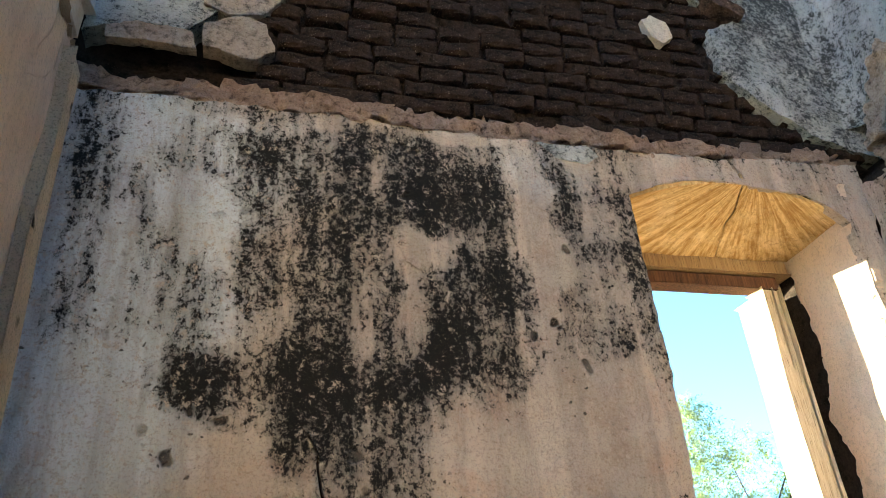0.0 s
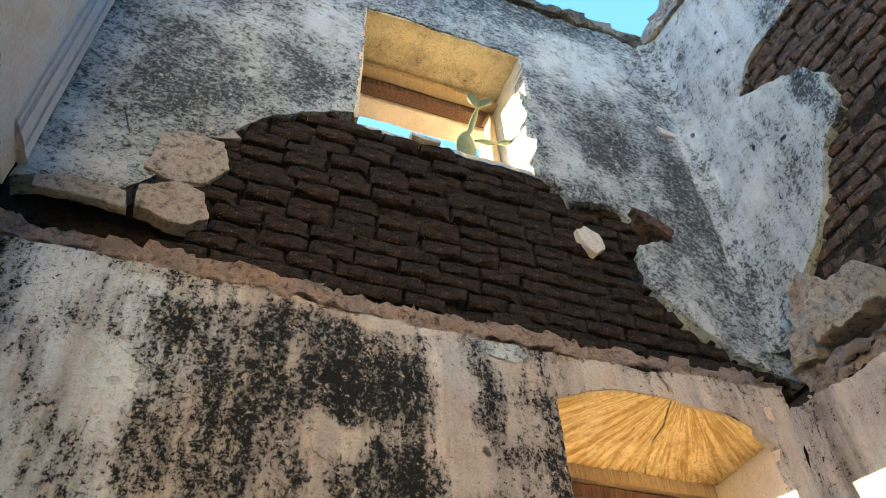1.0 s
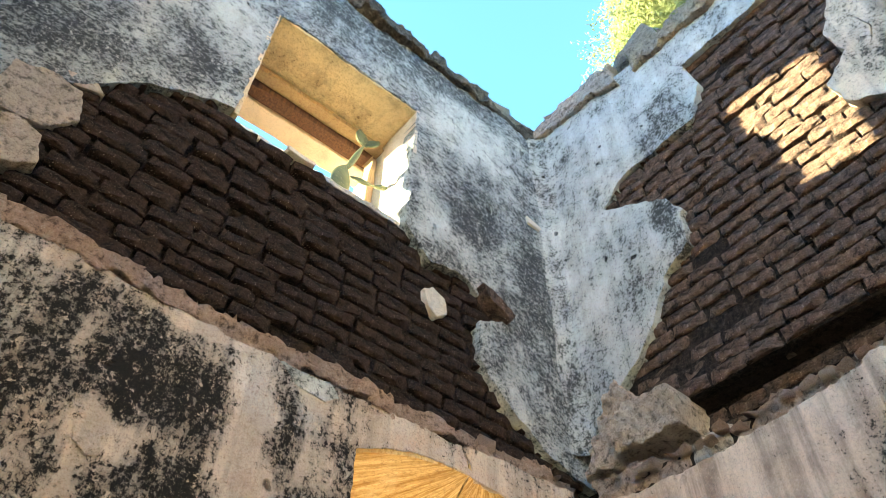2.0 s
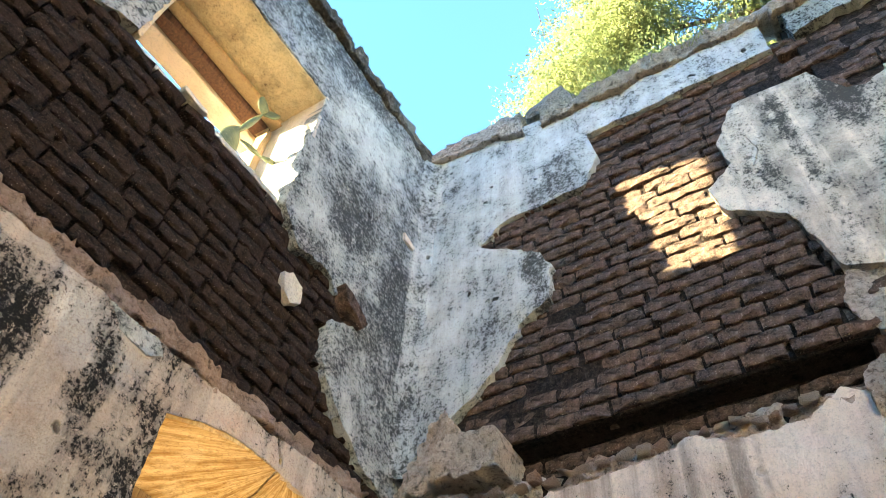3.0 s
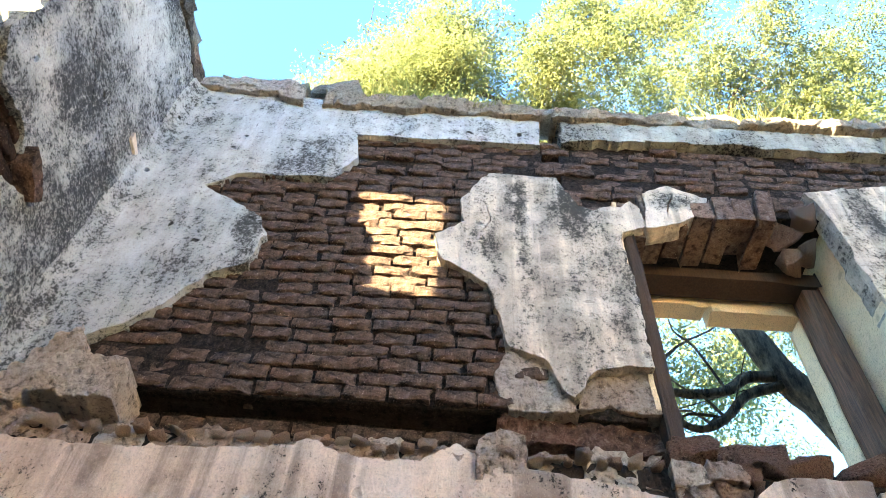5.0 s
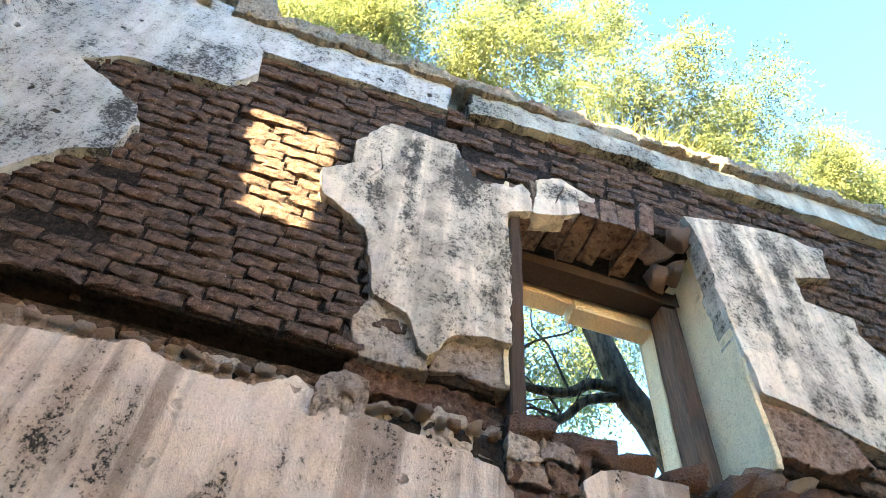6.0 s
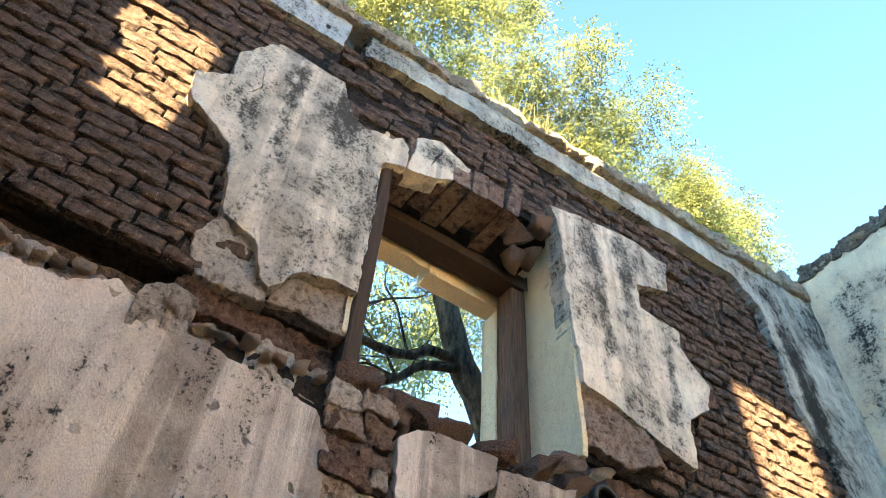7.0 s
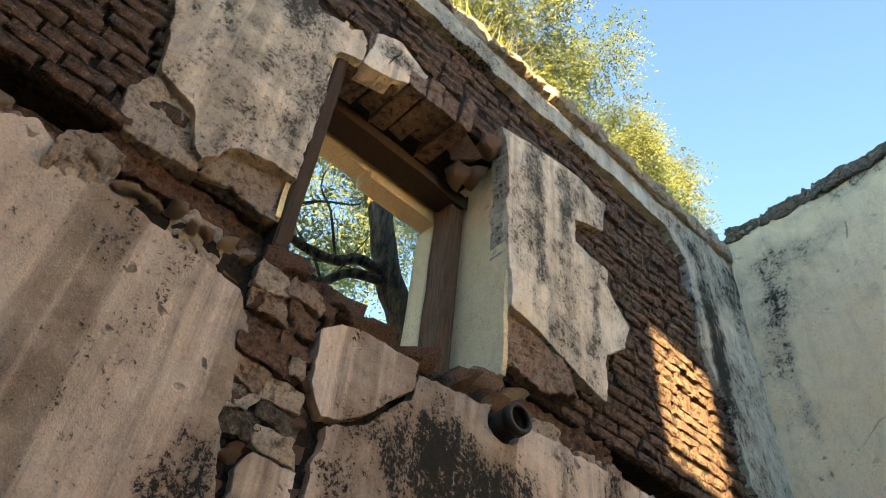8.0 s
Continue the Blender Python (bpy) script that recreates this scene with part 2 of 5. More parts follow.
east_high = plaster_material("plaster_east_high", "y", (0.66, 0.70, 0.695), (0.50, 0.55, 0.555), (0.60, 0.62, 0.57), [
    (-0.72, 4.35, 0.12, 0.42, 0.5), (-0.85, 5.1, 0.14, 0.3, 0.55), (-2.25, 4.75, 0.14, 0.45, 0.6), (-2.0, 4.5, 0.05, 0.7, 0.4), (-2.35, 3.95, 0.08, 0.4, 0.4),
    (-3.75, 4.2, 0.06, 0.6, 0.5), (-3.95, 4.7, 0.09, 0.4, 0.4), (-4.15, 4.1, 0.05, 0.4, 0.4), (-0.05, 4.0, 0.2, 1.2, 0.2)], 0.22, 0.5, 1.0, (0.05, 0.053, 0.052), 1.2, (0.27, 0.29, 0.29), 0.3, salt=0.25, edge=(0.36, 0.72), chips=0.3, stripes=0.3, mottle=1.2)
east_warm = plaster_material("plaster_east_warm", "y", (0.84, 0.74, 0.62), (0.74, 0.65, 0.54), (0.76, 0.64, 0.52), [
    (-2.25, 4.75, 0.14, 0.45, 0.55), (-2.0, 4.5, 0.05, 0.7, 0.35), (-2.35, 3.95, 0.08, 0.4, 0.3), (-1.85, 4.3, 0.04, 0.5, 0.3),
    (-3.75, 4.2, 0.06, 0.6, 0.4), (-3.95, 4.7, 0.09, 0.4, 0.35), (-4.15, 4.1, 0.05, 0.4, 0.35), (-3.7, 4.8, 0.15, 0.2, 0.3), (-2.75, 4.80, 0.15, 0.14, 0.6), (-2.36, 4.6, 0.1, 0.3, 0.25), (-1.98, 4.75, 0.07, 0.25, 0.35)], 0.20, 0.6, 0.5, (0.05, 0.047, 0.042), 1.2, film=(0.17, 0.16, 0.14), runs=0.3, salt=0.25, edge=(0.36, 0.76), stripes=0.6, mottle=1.1)
east_low = plaster_material("plaster_east_low", "y", (0.80, 0.665, 0.57), (0.68, 0.55, 0.46), (0.70, 0.58, 0.50), [
    (-3.15, 2.72, 0.36, 0.26, 0.75), (-3.5, 2.8, 0.3, 0.2, 0.5), (-2.40, 2.45, 0.15, 0.2, 0.5), (-2.80, 2.6, 0.12, 0.1, 0.4)], 0.06, 0.8, 0.7, film=(0.20, 0.15, 0.12), runs=0.3, stripes=0.8, speckle=1.0, drip=0.5, salt=0.25)
south_plaster = plaster_material("plaster_south", "x", (0.87, 0.72, 0.51), (0.80, 0.65, 0.46), (0.78, 0.65, 0.49), [
    (-0.14, 4.4, 0.16, 1.2, 0.5), (-0.5, 5.5, 0.5, 0.2, 0.45), (-1.2, 5.9, 1.0, 0.2, 0.5), (-0.35, 5.15, 0.3, 0.35, 0.35), (-0.75, 4.95, 0.35, 0.2, 0.3), (-0.3, 4.0, 0.15, 0.5, 0.2)], -0.18, 0.5, 0.5, film=(0.30, 0.265, 0.215), runs=0.25, salt=0.3, speckle=0.8, mottle=1.0)
west_plaster = plaster_material("plaster_west", "y", (0.85, 0.82, 0.80), (0.80, 0.76, 0.73), (0.78, 0.68, 0.60), [], -0.6, 0.3, 0.1, runs=0.15, salt=0.15)
peach_plaster = plaster_material("plaster_peach", "y", (0.88, 0.71, 0.57), (0.85, 0.66, 0.51), (0.78, 0.60, 0.46), [], -0.5, 0.25, 0.2, runs=0.2, salt=0.2)
ochre_plaster = plaster_material("plaster_ochre", "x", (0.80, 0.66, 0.43), (0.74, 0.59, 0.36), (0.60, 0.43, 0.25), [], -0.02, 0.3, 0.1, (0.10, 0.06, 0.03))
def soffit_material():
    g = Graph("streaked_ochre")
    at = g.n.new("ShaderNodeSeparateXYZ")
    g.l.new(g.warped(0.03, 6), at.inputs[0])
    fan = g.math("ARCTAN2", g.add(at.outputs["X"], 0.62), g.add(at.outputs["Y"], 0.06))
    run = g.n.new("ShaderNodeCombineXYZ")
    g.l.new(g.mul(fan, 7.0), run.inputs["X"])
    g.l.new(g.mul(at.outputs["Y"], 3.0), run.inputs["Y"])
    brush = g.noise(2.0, 7, 0.7, run.outputs[0])
    fine = g.noise(60, 6, 0.75)
    blotch = g.noise(6, 5, 0.65)
    color = g.mix(g.range(brush, 0.42, 0.6), (0.40, 0.24, 0.09), (0.74, 0.56, 0.31))
    color = g.mix(g.range(blotch, 0.5, 0.7, 0, 0.6), color, (0.78, 0.64, 0.42))
    color = g.mix(g.range(fine, 0.5, 0.35, 0, 0.5), color, (0.20, 0.11, 0.04))
    return g.done(color, 0.9, g.add(brush, g.mul(fine, 0.5)), 0.7, 0.02)


soffit_ochre = soffit_material()
cream_plaster = plaster_material("plaster_cream", "y", (0.90, 0.73, 0.49), (0.86, 0.68, 0.45), (0.78, 0.60, 0.40), [], -0.5, 0.35, 0.25, film=(0.34, 0.25, 0.17), runs=0.25)
edge_mat = plaster_material("plaster_edge", "y", (0.84, 0.68, 0.48), (0.74, 0.58, 0.40), (0.66, 0.50, 0.34), [], -0.2, 0.3, 1.0, film=(0.36, 0.27, 0.18), runs=0.25)
white_plaster = plaster_material("plaster_white", "x", (0.80, 0.75, 0.66), (0.74, 0.67, 0.58), (0.7, 0.6, 0.5), [], -0.2, 0.25, 0.15)
# the negative blot whitens the band's far end: sunlight put into the colour
cornice_plaster = plaster_material("plaster_cornice", "y", (0.64, 0.65, 0.58), (0.50, 0.53, 0.47), (0.56, 0.58, 0.49), [(-5.4, 4.6, 0.12, 0.9, 0.5), (-4.6, 5.5, 0.5, 0.2, -0.3)], 0.3, 0.4, 0.2, stripes=0.35)
# one clay in two copies: the dimmer north side is put into the colour
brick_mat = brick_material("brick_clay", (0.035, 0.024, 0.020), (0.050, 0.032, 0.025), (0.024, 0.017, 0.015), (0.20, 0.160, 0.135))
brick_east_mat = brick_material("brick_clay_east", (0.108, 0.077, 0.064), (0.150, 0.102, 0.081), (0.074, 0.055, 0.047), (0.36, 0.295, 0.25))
bed_mat = rock_material("mud_bedding", (0.036, 0.025, 0.020), (0.026, 0.018, 0.015), (0.032, 0.023, 0.019), (0.12, 0.095, 0.078), 2.0)
mortar_mat = rock_material("mud_mortar", (0.035, 0.024, 0.018), (0.05, 0.033, 0.025), (0.042, 0.03, 0.024), (0.08, 0.06, 0.048))
stone_mat = rock_material("rubble_stone", (0.40, 0.27, 0.20), (0.30, 0.19, 0.14), (0.46, 0.39, 0.33), (0.55, 0.49, 0.43))
rough_mat = rock_material("bare_render", (0.62, 0.53, 0.45), (0.48, 0.38, 0.30), (0.60, 0.54, 0.47), (0.74, 0.69, 0.62), 1.1)
yellow_mat = rock_material("yellow_mortar", (0.62, 0.46, 0.30), (0.52, 0.38, 0.25), (0.56, 0.45, 0.33), (0.70, 0.58, 0.43), 1.5)
# pale stone, lightened further to carry the sun on the east wall top
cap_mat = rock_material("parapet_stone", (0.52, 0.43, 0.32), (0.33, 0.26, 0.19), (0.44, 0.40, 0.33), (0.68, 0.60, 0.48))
redstone_mat = rock_material("red_masonry", (0.20, 0.11, 0.08), (0.14, 0.075, 0.055), (0.24, 0.15, 0.11), (0.36, 0.27, 0.21))
voussoir_mat = rock_material("lintel_brick", (0.25, 0.15, 0.11), (0.17, 0.10, 0.072), (0.33, 0.23, 0.175), (0.46, 0.37, 0.30))
pink_mat = rock_material("pink_mortar", (0.52, 0.36, 0.28), (0.40, 0.27, 0.21), (0.46, 0.38, 0.32), (0.62, 0.52, 0.44), 1.4)
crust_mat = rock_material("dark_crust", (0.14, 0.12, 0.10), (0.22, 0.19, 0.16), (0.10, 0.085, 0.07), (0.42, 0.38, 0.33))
earth_mat = rock_material("earth", (0.20, 0.14, 0.10), (0.26, 0.19, 0.14), (0.22, 0.16, 0.12), (0.33, 0.27, 0.21))


def wood_material(name, a, b):
    g = Graph(name)
    fibre = g.noise(9, 7, 0.7, g.scaled(9, 9, 0.6))
    fine = g.noise(30, 5, 0.7, g.scaled(9, 9, 0.5))
    color = g.mix(g.range(fibre, 0.35, 0.65), a, b)
    color = g.mix(g.range(fine, 0.45, 0.3, 0, 0.8), color, (0.03, 0.022, 0.016))
    return g.done(color, 0.85, g.add(fibre, fine), 0.7, 0.01)


wood_pale = wood_material("weathered_wood", (0.42, 0.30, 0.17), (0.30, 0.20, 0.12))
wood_post = wood_material("split_wood", (0.62, 0.55, 0.43), (0.44, 0.37, 0.27))
wood_dark = wood_material("dark_wood", (0.06, 0.038, 0.028), (0.035, 0.024, 0.019))
wood_red = wood_material("reddish_wood", (0.17, 0.085, 0.055), (0.06, 0.035, 0.026))


def bark_material():
    g = Graph("bark")
    ridge = g.noise(9, 6, 0.7, g.scaled(2.2, 2.2, 0.5))
    fine = g.noise(45, 6, 0.75)
    color = g.mix(g.range(ridge, 0.4, 0.62), (0.022, 0.017, 0.012), (0.16, 0.125, 0.085))
    color = g.mix(g.range(fine, 0.45, 0.7, 0, 0.5), color, (0.09, 0.07, 0.05))
    return g.done(color, 0.95, g.add(ridge, g.mul(fine, 0.5)), 1.0, 0.06)


def leaf_material(name, a, b, c):
    g = Graph(name)
    r = g.island()
    color = g.mix(r, a, b)
    color = g.mix(g.range(g.noise(0.9, 3), 0.45, 0.65), color, c)
    mat = g.done(color, 0.6)
    thin = g.n.new("ShaderNodeBsdfTranslucent")
    g.l.new(color, thin.inputs["Color"])
    both = g.n.new("ShaderNodeMixShader")
    both.inputs["Fac"].default_value = 0.6
    g.l.new(g.bsdf.outputs[0], both.inputs[1])
    g.l.new(thin.outputs[0], both.inputs[2])
    g.l.new(both.outputs[0], g.n["Material Output"].inputs["Surface"])
    return mat


bark_mat = bark_material()
leaf_mat = leaf_material("feathery_leaf", (0.118, 0.155, 0.060), (0.180, 0.200, 0.092), (0.085, 0.120, 0.052))
far_leaf_mat = leaf_material("far_leaf", (0.12, 0.18, 0.06), (0.2, 0.25, 0.08), (0.10, 0.15, 0.06))
dry_grass_mat = leaf_material("dry_grass", (0.32, 0.30, 0.12), (0.22, 0.26, 0.08), (0.26, 0.22, 0.10))


def cactus_material():
    g = Graph("cactus_skin")
    spots = g.cells(60)
    color = g.mix(g.range(g.noise(9, 3), 0.4, 0.6), (0.06, 0.078, 0.045), (0.10, 0.115, 0.062))
    color = g.mix(g.range(spots, 0.22, 0.12), color, (0.22, 0.21, 0.13))
    return g.done(color, 0.55, spots, 0.4, 0.004)


cactus_mat = cactus_material()
pipe_graph = Graph("black_clay")
pipe_mat = pipe_graph.done(pipe_graph.mix(pipe_graph.noise(20, 5), (0.008, 0.008, 0.008), (0.022, 0.020, 0.019)), 0.6, pipe_graph.noise(40, 5), 0.5, 0.01)


# ---------- building helpers ----------
def to_north(u, d, z):
    return Vector((u, d, z))


def to_east(u, d, z):
    return Vector((d, u, z))


def to_south(u, d, z):
    return Vector((u, SOUTH - d, z))


def to_west(u, d, z):
    return Vector((WEST - d, u, z))


def link(name, bm, material, parent=None, label="", smooth=False, normals=True):
    if normals:
        bmesh.ops.recalc_face_normals(bm, faces=bm.faces)
    me = bpy.data.meshes.new(name)
    bm.to_mesh(me)
    bm.free()
    me.materials.append(material)
    if smooth:
        me.shade_smooth()
    ob = new(name, me)
    if parent is not None:
        ob.parent = parent
    return tagged(ob, label)


def part(name, bm, material, parent, label="", smooth=False, normals=True):
    return link(name, bm, material, parent, label, smooth, normals)


def empty(name, at=(0, 0, 0)):
    ob = new(name)
    ob.location = at
    ob.empty_display_size = 0.1
    bpy.context.view_layer.update()
    return ob


def add_box(bm, to, u0, u1, d0, d1, z0, z1):
    v = [bm.verts.new(to(u, d, z)) for u in (u0, u1) for d in (d0, d1) for z in (z0, z1)]
    for a, b, c, e in ((0, 1, 3, 2), (4, 5, 7, 6), (0, 1, 5, 4), (2, 3, 7, 6), (0, 2, 6, 4), (1, 3, 7, 5)):
        bm.faces.new((v[a], v[b], v[c], v[e]))


def beam_mesh(to, u0, u1, d0, d1, z0, z1, wear=0.004, seed=0):
    """A sawn, worn beam: a box cut into short lengths with uneven, chamfered edges."""
    bm = bmesh.new()
    add_box(bm, to, u0, u1, d0, d1, z0, z1)
    long_edges = [e for e in bm.edges if e.calc_length() > 0.3]
    if long_edges:
        bmesh.ops.subdivide_edges(bm, edges=long_edges, cuts=9, use_grid_fill=True)
    bmesh.ops.bevel(bm, geom=[e for e in bm.edges if len(e.link_faces) == 2 and e.calc_face_angle(0) > 1.0], offset=0.008, segments=1, affect="EDGES")
    for v in bm.verts:
        v.co += noise.noise_vector(v.co * 7 + Vector((seed, 0, 0))) * wear
    return bm


def inside(p, loop):
    hit, (x, y) = False, p
    for (x0, y0), (x1, y1) in zip(loop, loop[1:] + loop[:1]):
        if (y0 > y) != (y1 > y) and x < (x1 - x0) * (y - y0) / (y1 - y0) + x0:
            hit = not hit
    return hit


def ragged(loop, step=0.02, amp=0.012, seed=0.0):
    """The outline cut into short lengths and broken up unevenly."""
    out = []
    step = min(step, 0.014)
    for (x0, y0), (x1, y1) in zip(loop, loop[1:] + loop[:1]):
        n = max(1, round(math.hypot(x1 - x0, y1 - y0) / step))
        for k in range(n):
            p = Vector((x0 + (x1 - x0) * k / n, y0 + (y1 - y0) * k / n, seed))
            a, b, c = noise.noise_vector(p * 5), noise.noise_vector(p * 14), noise.noise_vector(p * 41)
            out.append((p.x + amp * (1.5 * a.x + 1.2 * b.x + 1.0 * c.x), p.y + amp * (1.5 * a.y + 1.2 * b.y + 1.0 * c.y)))
    return out


def crack(pts, width=0.006, seed=0.0):
    """A thin wandering slit round a line of points, to be cut out of a sheet."""
    path = []
    for (x0, y0), (x1, y1) in zip(pts, pts[1:]):
        n = max(1, round(math.hypot(x1 - x0, y1 - y0) / 0.025))
        path += [(x0 + (x1 - x0) * k / n, y0 + (y1 - y0) * k / n) for k in range(n)]
    path.append(pts[-1])
    left, right = [], []
    for k, (x, y) in enumerate(path):
        v = noise.noise_vector(Vector((x * 30, y * 30, seed))) * 0.009
        w = width * math.sin(math.pi * (k + 0.5) / len(path)) * (0.6 + 0.8 * abs(noise.noise(Vector((x * 60, y * 60, 3 + seed))))) + 0.0008
        left.append((x + v.x - w * 0.7, y + v.y - w * 0.7))
        right.append((x + v.x + w * 0.7, y + v.y + w * 0.7))
    return left + right[::-1]


def sheet(to, loop, holes, front, back, grid=0.05, swell=0.006, seed=0.0):
    """A slab with a broken outline and an uneven face."""
    loops = [loop, *holes]
    pts, edges = [], []
    for lp in loops:
        base = len(pts)
        pts += [Vector(p) for p in lp]
        edges += [(base + k, base + (k + 1) % len(lp)) for k in range(len(lp))]
    rim = len(pts)
    us, zs = [p[0] for p in loop], [p[1] for p in loop]
    u = min(us) + grid / 2
    while u < max(us):
        z = min(zs) + grid / 2
        while z < max(zs):
            q = (u + random.uniform(-0.3, 0.3) * grid, z + random.uniform(-0.3, 0.3) * grid)
            if inside(q, loop) and not any(inside(q, h) for h in holes):
                pts.append(Vector(q))
            z += grid
        u += grid
    verts, _, faces, *_ = delaunay_2d_cdt(pts, edges, [], 0, 1e-5)
    bm = bmesh.new()

    def depth(p):
        q = Vector((p.x, p.y, seed))
        return front + swell * (1.4 * noise.noise(q * 1.7) + noise.noise(q * 6) + 0.5 * noise.noise(q * 17) + (0.7 * noise.noise(q * 41) if swell > 0.012 else 0.0))

    made = [bm.verts.new(to(p.x, depth(p), p.y)) for p in verts]
    used = set()
    for fc in faces:
        c = sum((verts[k] for k in fc), Vector((0, 0))) / len(fc)
        if inside(c, loop) and not any(inside(c, h) for h in holes):
            bm.faces.new([made[k] for k in fc])
            used.update(fc)
    outer = [e for e in bm.edges if len(e.link_faces) == 1]
    deep = {}
    for e in outer:
        for v in e.verts:
            if v not in deep:
                deep[v] = bm.verts.new(v.co + to(0, back, 0) - to(0, front, 0))
    for e in outer:
        a, b = e.verts
        bm.faces.new((a, b, deep[b], deep[a]))
    for v in [v for v in bm.verts if not v.link_faces]:
        bm.verts.remove(v)
    return bm


def stone_mesh(name, seed):
    """A broken, angular stone about one metre across, to be scaled."""
    pick = random.Random(seed * 17 + 3)
    bm = bmesh.new()
    for k in range(15):
        bm.verts.new((pick.uniform(-0.5, 0.5), pick.uniform(-0.5, 0.5), pick.uniform(-0.5, 0.5)))
    for x in (-0.42, 0.42):
        for y in (-0.42, 0.42):
            bm.verts.new((x * pick.uniform(0.8, 1.15), y * pick.uniform(0.8, 1.15), pick.choice((-0.42, 0.42))))
    hull = bmesh.ops.convex_hull(bm, input=bm.verts[:])
    bmesh.ops.delete(bm, geom=[v for v in hull["geom_interior"] if isinstance(v, bmesh.types.BMVert)], context="VERTS")
    bmesh.ops.subdivide_edges(bm, edges=bm.edges[:], cuts=2, use_grid_fill=True)
    for v in bm.verts:
        q = v.co * 3.1 + Vector((seed * 7.3, seed * 1.7, 0))
        v.co += noise.noise_vector(q) * 0.07 + noise.noise_vector(q * 2.7) * 0.05
    bmesh.ops.recalc_face_normals(bm, faces=bm.faces)
    me = bpy.data.meshes.new(name)
    bm.to_mesh(me)
    bm.free()
    return me


STONES = [stone_mesh("stone", k) for k in range(11)]
STONE_COPIES = {}


def stone(name, material, at, size, parent=None, spin=None, label=""):
    key = (random.randrange(11), material.name)
    if key not in STONE_COPIES:
        me = STONES[key[0]].copy()
        me.materials.append(material)
        STONE_COPIES[key] = me
    ob = new(name, STONE_COPIES[key])
    r = spin or (random.uniform(-12, 12), random.uniform(-12, 12), random.uniform(-10, 10))
    ob.matrix_world = pose(*at, *r) @ Matrix.Diagonal((*size, 1))
    if parent is not None:
        ob.parent = parent
    return tagged(ob, label)


def brick_mesh(length, height, depth, seed):
    """A worn, chipped brick, its face towards -y."""
    pick = random.Random(seed * 13 + 1)
    bm = bmesh.new()
    nx = 7 if length > 0.25 else 4
    rows = []
    chip = pick.choice((0, nx, -1, -1))
    for j in range(4):
        row = []
        for i in range(nx + 1):
            x, z = (i / nx - 0.5) * length, (-0.5, -0.33, 0.33, 0.5)[j] * height
            q = Vector((x * 17 + seed * 5.1, seed * 3.3, z * 17))
            ends, beds = i in (0, nx), j in (0, 3)
            y = 0.006 * noise.noise(q) + pick.gauss(0, 0.0025)
            if ends or beds:
                y += pick.uniform(0.004, 0.015)
            if i == chip and j in (0, 1):
                y += pick.uniform(0.008, 0.02)
            if not ends and 0 < i < nx:
                x += pick.uniform(-0.2, 0.2) * length / nx
            row.append(bm.verts.new((x + pick.gauss(0, 0.0035), y, z + (pick.gauss(0, 0.003) if beds else pick.gauss(0, 0.004)))))
        rows.append(row)
    for j in range(3):
        for i in range(nx):
            bm.faces.new((rows[j][i], rows[j][i + 1], rows[j + 1][i + 1], rows[j + 1][i]))
    ring = rows[0] + [r[-1] for r in rows[1:]] + rows[3][-2::-1] + [rows[2][0], rows[1][0]]
    back = [bm.verts.new((v.co.x, depth, v.co.z)) for v in ring]
    for k in range(len(ring)):
        m = (k + 1) % len(ring)
        bm.faces.new((ring[m], ring[k], back[k], back[m]))
    return bm


BRICKS = {}
for kind, length in (("long", 0.314), ("short", 0.151)):
    for k in range(14):
        b = brick_mesh(length, 0.056, 0.10, k + (50 if kind == "long" else 0))
        bmesh.ops.recalc_face_normals(b, faces=b.faces)
        me = bpy.data.meshes.new("brick")
        b.to_mesh(me)
        b.free()
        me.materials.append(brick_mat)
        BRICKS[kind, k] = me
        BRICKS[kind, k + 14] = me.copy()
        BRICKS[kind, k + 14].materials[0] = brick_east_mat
COURSE = 0.0717
GAPS = []        # openings that no brick may reach into: u0, u1, z0, z1


